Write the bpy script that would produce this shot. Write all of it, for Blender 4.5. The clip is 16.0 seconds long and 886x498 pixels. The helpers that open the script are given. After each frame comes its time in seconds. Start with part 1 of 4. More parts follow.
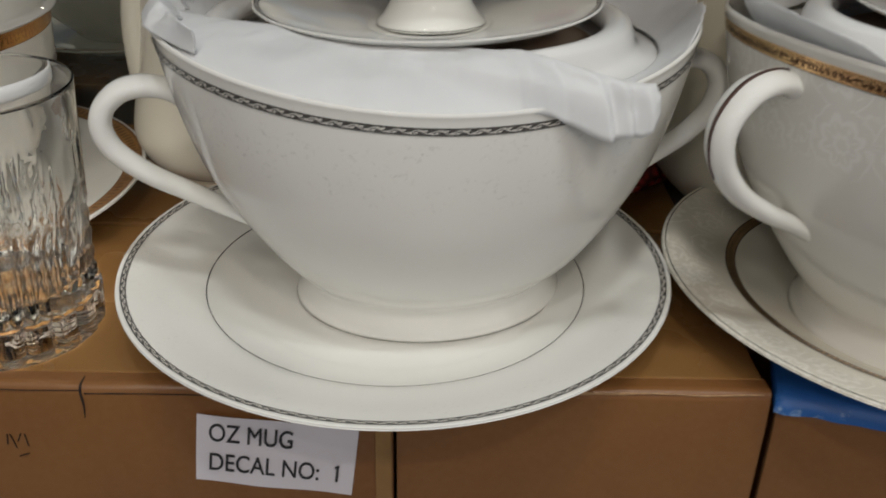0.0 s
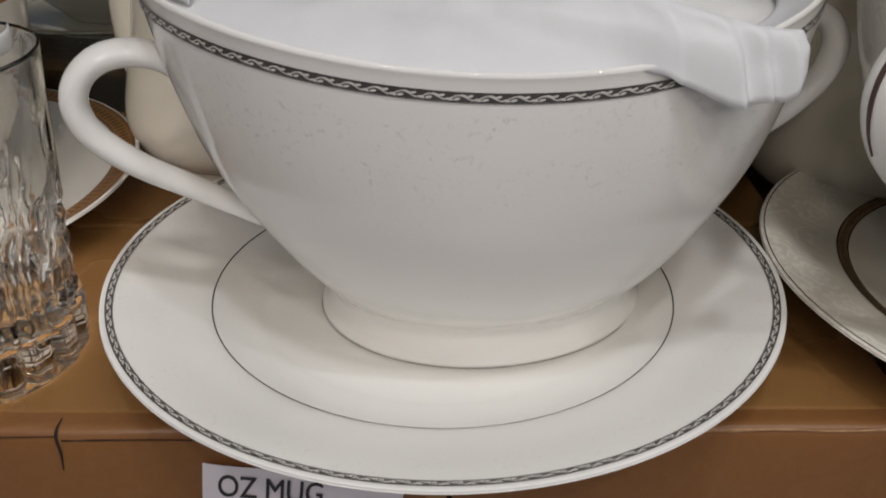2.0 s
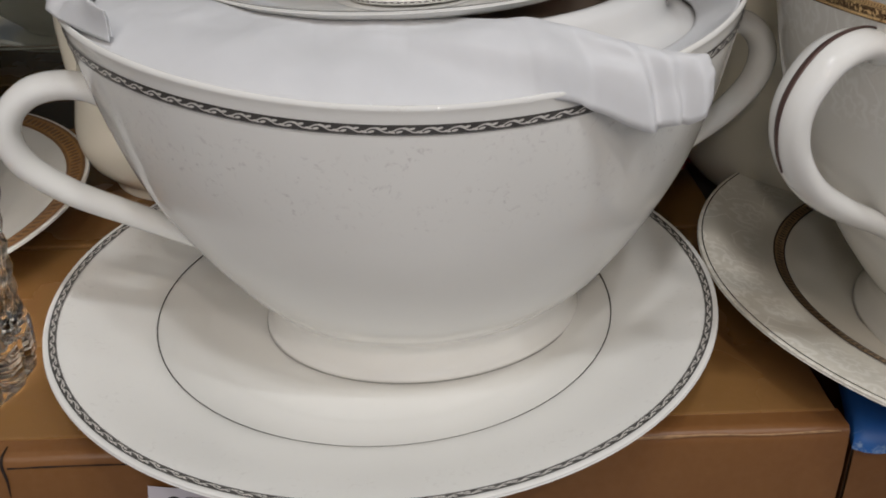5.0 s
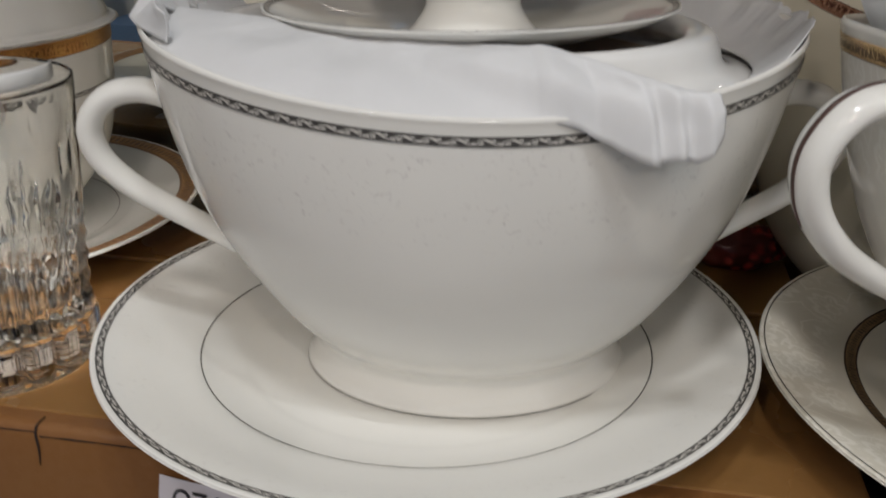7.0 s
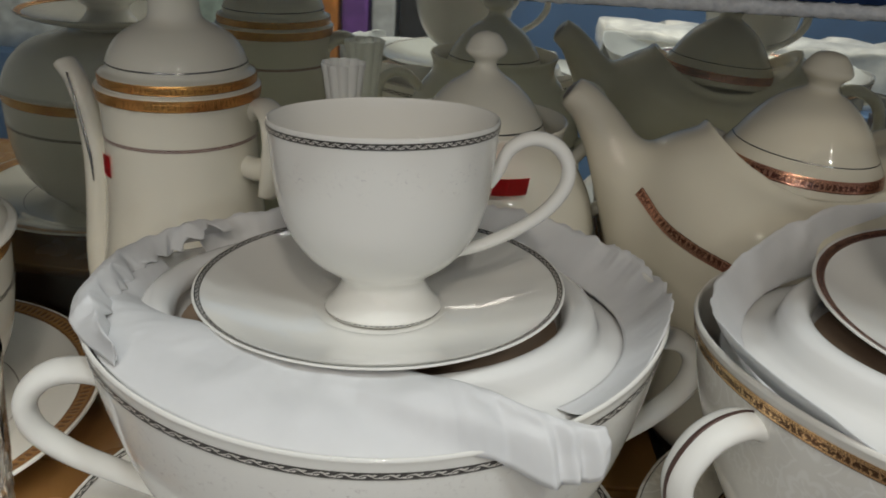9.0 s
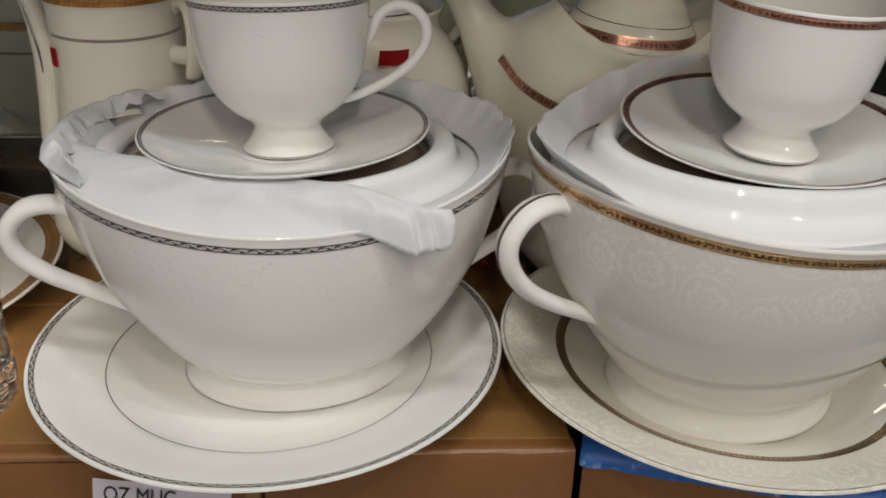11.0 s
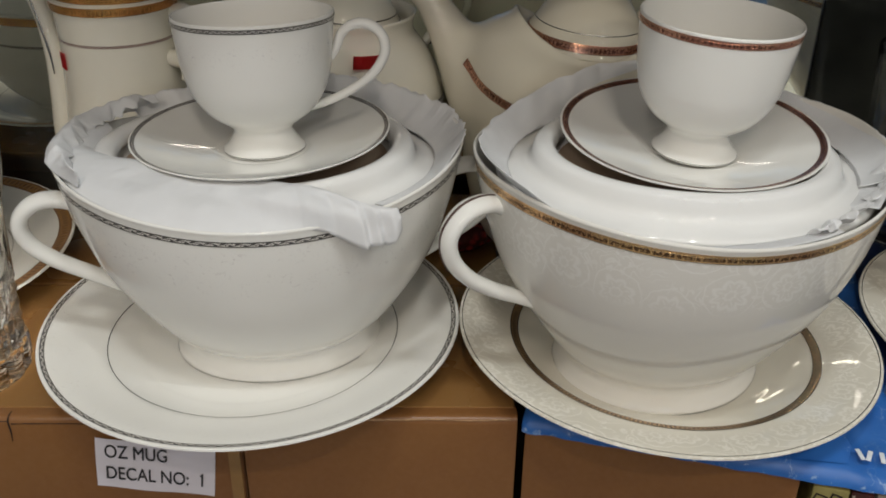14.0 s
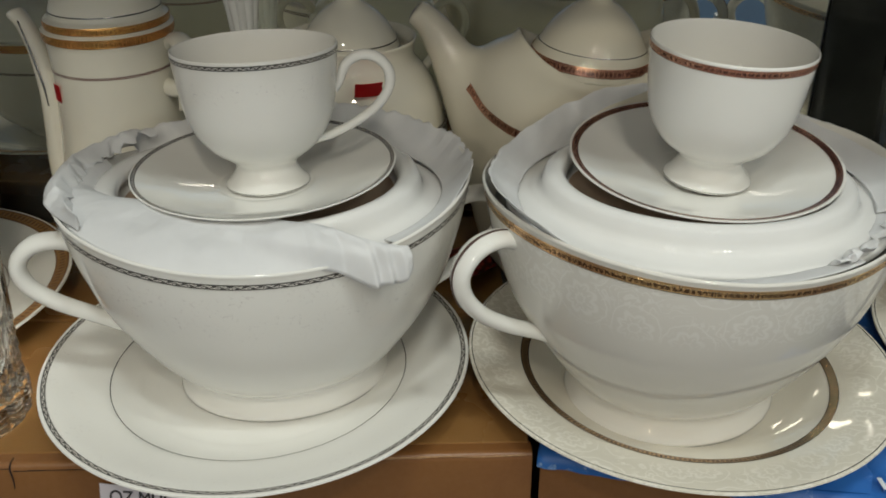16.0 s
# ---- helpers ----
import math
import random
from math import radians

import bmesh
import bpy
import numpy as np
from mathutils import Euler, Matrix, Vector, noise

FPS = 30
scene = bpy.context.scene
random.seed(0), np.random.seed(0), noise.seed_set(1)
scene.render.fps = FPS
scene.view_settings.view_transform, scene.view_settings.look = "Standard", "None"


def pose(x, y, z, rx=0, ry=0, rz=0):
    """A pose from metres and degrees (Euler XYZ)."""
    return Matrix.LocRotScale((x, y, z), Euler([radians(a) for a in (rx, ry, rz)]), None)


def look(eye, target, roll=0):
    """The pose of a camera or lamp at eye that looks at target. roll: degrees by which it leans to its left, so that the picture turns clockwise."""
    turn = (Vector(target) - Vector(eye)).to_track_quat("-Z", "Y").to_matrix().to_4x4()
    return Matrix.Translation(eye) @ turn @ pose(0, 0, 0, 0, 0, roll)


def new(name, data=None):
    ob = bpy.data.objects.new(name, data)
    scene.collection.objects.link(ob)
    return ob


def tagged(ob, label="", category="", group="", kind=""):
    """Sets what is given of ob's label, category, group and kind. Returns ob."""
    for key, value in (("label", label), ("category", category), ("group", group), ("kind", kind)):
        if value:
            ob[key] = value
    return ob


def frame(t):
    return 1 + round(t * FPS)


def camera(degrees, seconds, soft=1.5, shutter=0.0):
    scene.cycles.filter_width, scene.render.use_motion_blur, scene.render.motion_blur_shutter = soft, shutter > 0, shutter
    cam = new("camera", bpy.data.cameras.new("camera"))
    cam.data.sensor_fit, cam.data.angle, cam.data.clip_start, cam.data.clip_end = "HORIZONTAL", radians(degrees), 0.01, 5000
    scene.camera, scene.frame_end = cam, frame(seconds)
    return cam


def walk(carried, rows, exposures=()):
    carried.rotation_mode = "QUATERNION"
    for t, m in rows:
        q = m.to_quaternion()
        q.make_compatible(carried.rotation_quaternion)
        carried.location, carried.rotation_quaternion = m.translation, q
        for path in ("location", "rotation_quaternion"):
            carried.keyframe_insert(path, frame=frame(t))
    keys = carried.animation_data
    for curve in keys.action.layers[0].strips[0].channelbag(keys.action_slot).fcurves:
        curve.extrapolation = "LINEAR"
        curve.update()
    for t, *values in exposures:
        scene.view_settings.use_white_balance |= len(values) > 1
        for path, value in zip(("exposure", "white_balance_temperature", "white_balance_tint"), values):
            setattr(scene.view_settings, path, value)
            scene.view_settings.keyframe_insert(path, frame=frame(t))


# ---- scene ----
from mathutils.bvhtree import BVHTree

cam = camera(50.96, 16.0, soft=1.8, shutter=0.4)
# seconds, eye x y z, yaw, pitch, roll (degrees)
ROWS = [
    (0.0, 0.0184, -0.4101, 0.2492, -0.67, -28.45, 1.26),
    (0.5, 0.0053, -0.3750, 0.2251, 0.11, -28.70, 0.77),
    (1.0, 0.0020, -0.3309, 0.2184, 0.02, -28.52, 0.26),
    (1.5, -0.0080, -0.3247, 0.2143, -0.36, -28.50, 0.33),
    (2.0, -0.0005, -0.3346, 0.2119, -0.10, -28.82, -0.00),
    (2.5, -0.0052, -0.3401, 0.2087, -1.52, -29.59, -0.82),
    (3.0, -0.0025, -0.3276, 0.2108, -2.16, -29.42, -1.20),
    (3.5, 0.0008, -0.3178, 0.2166, -1.83, -29.80, -1.35),
    (4.0, 0.0101, -0.3149, 0.2153, -1.65, -29.72, -1.29),
    (6.5, 0.0348, -0.3732, 0.2406, 5.63, -27.23, -0.34),
    (7.0, 0.0709, -0.3462, 0.2004, 10.58, -22.76, 0.75),
    (7.5, 0.0814, -0.3427, 0.1751, 11.87, -21.95, 1.11),
    (8.0, 0.0786, -0.3567, 0.2104, 10.89, -22.67, 1.79),
    (8.5, 0.0649, -0.3580, 0.2826, 6.17, -23.33, 2.70),
    (9.0, 0.0456, -0.3492, 0.3153, 0.92, -22.71, 2.79),
    (9.5, 0.0399, -0.3604, 0.3145, -1.55, -23.44, 1.63),
    (10.0, 0.0427, -0.4262, 0.3043, -2.87, -24.65, 1.39),
    (12.5, 0.1318, -0.4912, 0.3420, -2.37, -28.56, 1.01),
    (13.0, 0.1341, -0.5084, 0.3435, -1.10, -28.95, 0.56),
    (13.5, 0.1220, -0.5221, 0.3548, -0.97, -29.09, 0.70),
    (14.0, 0.1176, -0.5206, 0.3576, -0.74, -28.70, 0.72),
    (14.5, 0.1286, -0.5137, 0.3585, -0.29, -28.86, 0.42),
    (15.0, 0.1231, -0.5073, 0.3635, -0.11, -28.78, 0.18),
    (15.5, 0.1100, -0.5021, 0.3681, -0.47, -28.37, -0.52),
    (16.0, 0.1062, -0.5018, 0.3676, -1.46, -28.50, -0.13),
]


def eye_pose(x, y, z, yaw, pitch, roll):
    return Matrix.Translation((x, y, z)) @ Euler((radians(90 + pitch), 0, radians(yaw))).to_matrix().to_4x4() @ pose(0, 0, 0, 0, 0, roll)


# seconds, stops, kelvin, tint: the clip's own drifting exposure and white balance
DRIFT = [(0.0, -0.38, 6500, 10), (2.5, -0.38, 6420, 16), (4.0, -0.39, 6400, 15), (7.5, -0.4, 6460, 12), (9.0, -0.36, 6450, 8), (10.0, -0.3, 6600, 11), (13.0, -0.32, 6600, 12), (16.0, -0.34, 6620, 4)]
walk(cam, [(t, eye_pose(*r)) for t, *r in ROWS], DRIFT)

# ---- world, lamps ----
world = bpy.data.worlds.new("shop_air")
scene.world = world
world.use_nodes = True
world.node_tree.nodes["Background"].inputs[0].default_value = (0.9, 0.95, 1.0, 1)
world.node_tree.nodes["Background"].inputs[1].default_value = 0.05


def lamp(name, x, y, z, long, deep, watts, colour, aim):
    """A tube of light, long across the shop."""
    data = bpy.data.lights.new(name, "AREA")
    data.shape, data.size, data.size_y, data.energy, data.color = "RECTANGLE", long, deep, watts, colour
    ob = new(name, data)
    ob.matrix_world = look((x, y, z), aim)
    return ob


WARM, COOL = (1.0, 0.91, 0.80), (0.94, 0.98, 0.985)
# x, y, length and breadth of the tube, watts, colour
LAMPS = [
    (0.03, -0.655, 0.12, 0.040, 3.6, COOL), (0.03, -0.745, 0.12, 0.040, 3.6, COOL), (1.20, -0.80, 0.08, 0.04, 3.9, COOL), (-0.62, -0.74, 0.10, 0.04, 1.8, COOL), (0.40, -0.68, 0.10, 0.04, 3.9, COOL),
    (0.22, -1.45, 0.14, 0.06, 6.6, WARM), (-0.42, -1.50, 0.12, 0.05, 3.0, WARM), (1.25, -1.35, 0.10, 0.05, 4.8, COOL),
    # the last two are unseen, added to brighten aisle goods and upright china
    (-0.50, -2.10, 0.18, 0.07, 4.6, WARM), (0.45, -2.10, 0.18, 0.07, 5.2, WARM), (-0.85, -2.95, 0.26, 0.12, 17.0, WARM), (0.90, -2.95, 0.26, 0.12, 17.0, WARM),
]

# ---- materials ----


class Nodes:
    """Short way to write a node tree."""

    def __init__(self, name):
        self.mat = bpy.data.materials.new(name)
        self.mat.use_nodes = True
        self.tree = self.mat.node_tree
        self.bsdf = self.tree.nodes["Principled BSDF"]

    def node(self, kind, **values):
        n = self.tree.nodes.new(kind)
        for key, value in values.items():
            self.feed(n.inputs[key.replace("_", " ")], value)
        return n

    def feed(self, socket, value):
        if isinstance(value, bpy.types.NodeSocket):
            self.tree.links.new(value, socket)
        elif isinstance(value, tuple) and len(value) == 3 and socket.type == "RGBA":
            socket.default_value = (*value, 1)
        else:
            socket.default_value = value

    def math(self, op, a, b=0.0, c=0.0):
        n = self.tree.nodes.new("ShaderNodeMath")
        n.operation = op
        for s, v in zip(n.inputs, (a, b, c)):
            self.feed(s, v)
        return n.outputs[0]

    def between(self, v, lo, hi, edge=0.02):
        """1 where lo < v < hi, with soft edges."""
        up = self.math("MULTIPLY_ADD", v, 1 / edge, -lo / edge)
        down = self.math("MULTIPLY_ADD", v, -1 / edge, hi / edge)
        n = self.tree.nodes.new("ShaderNodeMath")
        n.operation, n.use_clamp = "MINIMUM", True
        self.feed(n.inputs[0], up), self.feed(n.inputs[1], down)
        return n.outputs[0]

    def ramp(self, v, lo, hi):
        n = self.tree.nodes.new("ShaderNodeMapRange")
        n.clamp = True
        for s, x in zip(n.inputs, (v, lo, hi, 0.0, 1.0)):
            self.feed(s, x)
        return n.outputs[0]

    def mix(self, f, a, b):
        n = self.tree.nodes.new("ShaderNodeMix")
        n.data_type = "RGBA"
        self.feed(n.inputs[0], f), self.feed(n.inputs[6], a), self.feed(n.inputs[7], b)
        return n.outputs[2]

    def noise(self, scale, detail=3.0, coords=None, rough=0.5):
        n = self.node("ShaderNodeTexNoise", Scale=scale, Detail=detail, Roughness=rough)
        self.tree.links.new(coords or self.where(), n.inputs["Vector"])
        return n.outputs["Fac"]

    def where(self, what="Object"):
        return self.node("ShaderNodeTexCoord").outputs[what]

    def uv(self):
        s = self.node("ShaderNodeSeparateXYZ", Vector=self.where("UV"))
        return s.outputs[0], s.outputs[1]

    def bump(self, height, strength=0.2, distance=0.001):
        b = self.node("ShaderNodeBump", Strength=strength, Distance=distance, Height=height)
        self.tree.links.new(b.outputs[0], self.bsdf.inputs["Normal"])

    def set(self, colour=None, rough=None, metal=None, **more):
        for key, v in (("Base Color", colour), ("Roughness", rough), ("Metallic", metal)):
            if v is not None:
                self.feed(self.bsdf.inputs[key], v)
        for key, v in more.items():
            self.feed(self.bsdf.inputs[key.replace("_", " ")], v)
        return self.mat


CREAM, WHITE = (0.845, 0.835, 0.79), (0.81, 0.808, 0.79)


def porcelain(name, colour, flowers=0.0, lo=0.0, hi=9.0, scale=60.0, tint=(0.9, 0.88, 0.84), rings=1.0):
    """Glazed china: faint cloudiness, few specks; flowers: strength of a pale printed decor between two arc lengths."""
    n = Nodes(name)
    cloud = n.noise(14.0, 3.0)
    base = n.mix(n.ramp(cloud, 0.35, 0.7), colour, tuple(c * 0.955 for c in colour))
    speck = n.ramp(n.noise(900.0, 1.0), 0.80, 0.84)
    base = n.mix(n.math("MULTIPLY", speck, 0.25), base, (0.3, 0.25, 0.18))
    if flowers:
        u, v = n.uv()
        vec = n.node("ShaderNodeCombineXYZ", X=u, Y=v, Z=0.0).outputs[0]
        warp = n.node("ShaderNodeTexNoise", Scale=scale * 0.9, Detail=2.0)
        n.tree.links.new(vec, warp.inputs["Vector"])
        bent = n.node("ShaderNodeVectorMath")
        bent.operation = "MULTIPLY_ADD"
        n.feed(bent.inputs[0], warp.outputs["Color"]), n.feed(bent.inputs[1], (0.007, 0.007, 0.0)), n.feed(bent.inputs[2], vec)
        cell = n.node("ShaderNodeTexVoronoi", Scale=scale * 0.36, Randomness=0.55)
        cell.voronoi_dimensions = "2D"
        n.tree.links.new(bent.outputs[0], cell.inputs["Vector"])
        to = n.node("ShaderNodeVectorMath")
        to.operation = "SUBTRACT"
        n.feed(to.inputs[0], bent.outputs[0]), n.feed(to.inputs[1], cell.outputs["Position"])
        d = n.node("ShaderNodeSeparateXYZ", Vector=to.outputs[0])
        angle = n.math("ARCTAN2", d.outputs[1], d.outputs[0])
        petal = n.math("MULTIPLY_ADD", n.math("ABSOLUTE", n.math("SINE", n.math("MULTIPLY", angle, 4.0))), 0.10, 0.27)
        share = n.math("DIVIDE", cell.outputs["Distance"], petal)
        ring = n.math("MAXIMUM", n.between(share, 0.66, 1.0, 0.12), n.between(share, 0.18, 0.40, 0.1))
        spoke = n.math("MULTIPLY", n.between(n.math("ABSOLUTE", n.math("COSINE", n.math("MULTIPLY", angle, 4.0))), -1.0, 0.35, 0.1), n.between(share, 0.38, 0.70, 0.08))
        ring = n.math("MAXIMUM", ring, n.math("MULTIPLY", spoke, 0.8))
        ring = n.math("MAXIMUM", ring, n.between(cell.outputs["Distance"], 0.44, 0.48, 0.015))
        curl = n.noise(scale * 0.75, 1.0, bent.outputs[0])
        lace = n.math("MAXIMUM", n.between(n.math("FRACT", n.math("MULTIPLY", curl, 9.0)), 0.42, 0.66, 0.06), n.between(n.noise(scale * 2.6, 2.0, vec), 0.58, 2.0, 0.03))
        lace = n.math("MULTIPLY", lace, n.between(share, 1.12, 9.0, 0.05))
        if not rings:
            lace = n.ramp(n.noise(scale * 3.2, 3.0, bent.outputs[0], 0.65), 0.57, 0.68)
        patch = n.ramp(n.noise(scale * 0.5, 2.0, vec), 0.42, 0.58)
        decor = n.math("MULTIPLY", n.math("MAXIMUM", n.math("MULTIPLY", ring, rings), n.math("MULTIPLY", lace, patch)), n.between(v, lo, hi, 0.008))
        base = n.mix(n.math("MULTIPLY", decor, flowers), base, tint)
    n.bump(n.math("MULTIPLY_ADD", n.noise(120.0, 2.0), 0.25, n.noise(40.0, 2.0)), 0.05, 0.002)
    return n.set(base, n.math("MULTIPLY_ADD", cloud, 0.022, 0.020), IOR=1.5)


CHINA = porcelain("cream_china", CREAM)
PALE_IVORY = porcelain("pale_ivory_china", (0.80, 0.775, 0.67))
IVORY = porcelain("ivory_china", (0.72, 0.675, 0.55))
CHINA_WHITE = porcelain("white_china", WHITE)
CHINA_SPRIG = porcelain("china_with_grey_sprigs", CREAM, 0.34, 0.170, 0.210, 120.0, (0.40, 0.36, 0.35), 0.0)
CHINA_LACE = porcelain("china_with_white_lace", (0.80, 0.778, 0.72), 0.50, 0.184, 0.226, 88.0, (0.92, 0.91, 0.87))
PLATE_LACE = porcelain("plate_with_white_lace", (0.745, 0.71, 0.615), 0.72, 0.141, 0.182, 80.0, (0.89, 0.86, 0.78))
CUP_SPRIG = porcelain("cup_with_grey_sprigs", CREAM, 0.40, 0.094, 0.113, 150.0, (0.42, 0.39, 0.43), 0.0)
PLATE_SPRIG = porcelain("plate_with_grey_sprigs", CREAM, 0.17, 0.150, 0.180, 110.0, (0.45, 0.41, 0.38), 0.0)


def rope_band(name, dark, pale, metal, period, rough=0.3):
    """A printed border: pale leaves twining on a dark ground, between two thin lines."""
    n = Nodes(name)
    u, v = n.uv()
    f = n.math("MULTIPLY", u, 2 * math.pi / period)
    mid = n.math("MULTIPLY_ADD", n.math("SINE", f), 0.20, 0.5)
    both = n.between(n.math("ABSOLUTE", n.math("SUBTRACT", v, mid)), -1.0, 0.085, 0.05)
    for at, high, lean in ((0.16, 0.36, 0.55), (0.62, 0.64, 0.55), (0.90, 0.33, -0.4), (0.40, 0.68, -0.4)):
        du = n.math("SUBTRACT", n.math("FRACT", n.math("MULTIPLY_ADD", u, 1 / period, 0.5 - at)), 0.5)
        dv = n.math("SUBTRACT", n.math("MULTIPLY_ADD", du, -lean, v), high)
        far = n.math("ADD", n.math("POWER", n.math("MULTIPLY", du, 1 / 0.135), 2.0), n.math("POWER", n.math("MULTIPLY", dv, 1 / 0.12), 2.0))
        both = n.math("MAXIMUM", both, n.between(far, -1.0, 1.0, 0.3))
    both = n.math("MAXIMUM", both, n.between(v, 0.04, 0.09, 0.03))
    wear = n.ramp(n.noise(220.0, 3.0), 0.3, 0.75)
    colour = n.mix(both, n.mix(wear, dark, tuple(min(1, c * 1.6) for c in dark)), pale)
    return n.set(colour, rough, metal)


def bead_band(name, ground, mark, period, metal=0.55, rough=0.3, edge_dark=0.35):
    """A gilt border: small dark marks in a row on the gilt ground, with darker edges."""
    n = Nodes(name)
    u, v = n.uv()
    f = n.math("FRACT", n.math("MULTIPLY", u, 1 / period))
    jit = n.noise(420.0, 2.0)
    dx = n.math("SUBTRACT", f, 0.5)
    dy = n.math("MULTIPLY", n.math("SUBTRACT", v, 0.5), 1.1)
    far = n.math("SQRT", n.math("ADD", n.math("POWER", dx, 2.0), n.math("POWER", dy, 2.0)))
    dot = n.between(n.math("MULTIPLY_ADD", jit, 0.35, far), -1.0, 0.50, 0.08)
    edge = n.math("MAXIMUM", n.between(v, -1.0, 0.17, 0.06), n.between(v, 0.83, 2.0, 0.06))
    patchy = n.ramp(n.noise(26.0, 2.0), 0.35, 0.65)
    gilt = n.mix(n.math("MULTIPLY", patchy, 0.6), ground, tuple(0.35 * a + 0.65 * b for a, b in zip(ground, mark)))
    c = n.mix(n.math("MULTIPLY", edge, edge_dark), gilt, mark)
    c = n.mix(n.math("MULTIPLY", dot, 0.9), c, mark)
    n.bump(n.math("ADD", dot, jit), 0.6, 0.0005)
    return n.set(c, rough, metal)


def gilt_band(name, gold, dark, height, metal=0.85, rough=0.24, cover=0.50):
    """A gilt border: uneven dark blossoms on the gilt ground, a row of tiny beads along the top, a dark line at each edge."""
    n = Nodes(name)
    u, v = n.uv()
    vec = n.node("ShaderNodeCombineXYZ", X=u, Y=n.math("MULTIPLY", v, height), Z=0.0).outputs[0]
    blot = n.noise(820.0, 2.0, vec, 0.6)
    beat = n.math("MULTIPLY_ADD", n.math("SINE", n.math("MULTIPLY", u, 2 * math.pi / 0.0031)), 0.055, cover)
    bloom = n.math("MULTIPLY", n.math("LESS_THAN", blot, beat), n.between(v, 0.17, 0.70, 0.06))
    bead = n.math("MULTIPLY", n.between(n.math("FRACT", n.math("MULTIPLY", u, 1 / 0.0012)), 0.25, 0.75, 0.15), n.between(v, 0.80, 0.93, 0.03))
    line = n.math("MAXIMUM", n.between(v, -1.0, 0.08, 0.04), n.between(v, 0.72, 0.77, 0.02))
    mark = n.math("MAXIMUM", n.math("MAXIMUM", bloom, bead), line)
    tone = n.ramp(n.noise(30.0, 2.0), 0.35, 0.65)
    ground = n.mix(n.math("MULTIPLY", tone, 0.8), gold, (gold[0] * 0.72, gold[1] * 0.52, gold[2] * 0.55))
    n.bump(n.math("ADD", mark, blot), 0.5, 0.0004)
    return n.set(n.mix(n.math("MULTIPLY", mark, 0.88), ground, dark), rough, metal)


SILVER_FINE = rope_band("fine_silver_border", (0.055, 0.052, 0.048), (0.74, 0.71, 0.66), 0.3, 0.0042)
SILVER_ROPE = rope_band("silver_rope_border", (0.055, 0.052, 0.048), (0.74, 0.71, 0.66), 0.15, 0.0078)
GOLD_BEADS = gilt_band("gold_border", (0.78, 0.44, 0.13), (0.20, 0.075, 0.02), 0.0062, 0.75, 0.25, 0.45)
COPPER_BEADS = gilt_band("copper_border", (0.72, 0.40, 0.27), (0.11, 0.035, 0.026), 0.0038, 0.85, 0.2, 0.52)
BRONZE_ROPE = bead_band("bronze_rope_border", (0.62, 0.42, 0.24), (0.045, 0.025, 0.016), 0.0027, 0.8, 0.25, 1.0)
COPPER_GOLD = gilt_band("copper_and_gold_border", (0.94, 0.65, 0.32), (0.055, 0.022, 0.015), 0.0050, 0.9, 0.18, 0.55)
OCHRE_BAND = bead_band("ochre_border", (0.52, 0.27, 0.08), (0.20, 0.085, 0.03), 0.0048, 0.4, 0.35, 0.7)


def plain(name, colour, rough=0.5, metal=0.0, wear=0.12, scale=60.0, bump=0.0, **more):
    n = Nodes(name)
    f = n.noise(scale, 4.0)
    c = n.mix(n.ramp(f, 0.3, 0.7), tuple(x * (1 - wear) for x in colour), tuple(min(1, x * (1 + wear)) for x in colour))
    if bump:
        n.bump(f, bump, 0.002)
    return n.set(c, rough, metal, **more)


GREY_LINE = plain("grey_line", (0.20, 0.195, 0.185), 0.25, 0.8)
CONTACT_LINE = plain("foot_contact_line", (0.36, 0.35, 0.33), 0.3, 0.3)
BROWN_FINE = rope_band("fine_brown_border", (0.13, 0.06, 0.055), (0.72, 0.64, 0.56), 0.2, 0.0042)
BROWN_LINE = plain("brown_line", (0.10, 0.06, 0.05), 0.3, 0.3)
RED_PAPER = plain("red_price_sticker", (1.0, 0.022, 0.04), 0.45, wear=0.06)
INK = plain("black_ink", (0.03, 0.03, 0.035), 0.6)
LABEL_PAPER = plain("label_paper", (0.72, 0.69, 0.74), 0.6, wear=0.03, scale=25.0)
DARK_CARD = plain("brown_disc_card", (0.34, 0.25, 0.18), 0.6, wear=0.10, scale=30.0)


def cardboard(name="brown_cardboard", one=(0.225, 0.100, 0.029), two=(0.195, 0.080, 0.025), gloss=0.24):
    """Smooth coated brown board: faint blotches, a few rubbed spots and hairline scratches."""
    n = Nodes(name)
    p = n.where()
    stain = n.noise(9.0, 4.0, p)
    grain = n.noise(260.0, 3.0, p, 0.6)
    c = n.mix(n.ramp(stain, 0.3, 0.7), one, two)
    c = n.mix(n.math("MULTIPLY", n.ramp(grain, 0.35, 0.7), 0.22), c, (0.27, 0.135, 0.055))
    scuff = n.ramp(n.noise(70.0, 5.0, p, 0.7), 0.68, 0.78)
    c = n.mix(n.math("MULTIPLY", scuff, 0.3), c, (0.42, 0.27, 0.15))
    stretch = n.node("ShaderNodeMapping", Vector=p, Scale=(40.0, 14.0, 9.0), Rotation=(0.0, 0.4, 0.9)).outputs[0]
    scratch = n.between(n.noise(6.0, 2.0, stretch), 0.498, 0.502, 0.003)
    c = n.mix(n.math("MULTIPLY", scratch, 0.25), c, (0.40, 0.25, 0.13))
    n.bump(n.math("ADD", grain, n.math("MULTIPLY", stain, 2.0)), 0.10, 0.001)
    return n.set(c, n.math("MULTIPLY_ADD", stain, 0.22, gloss))


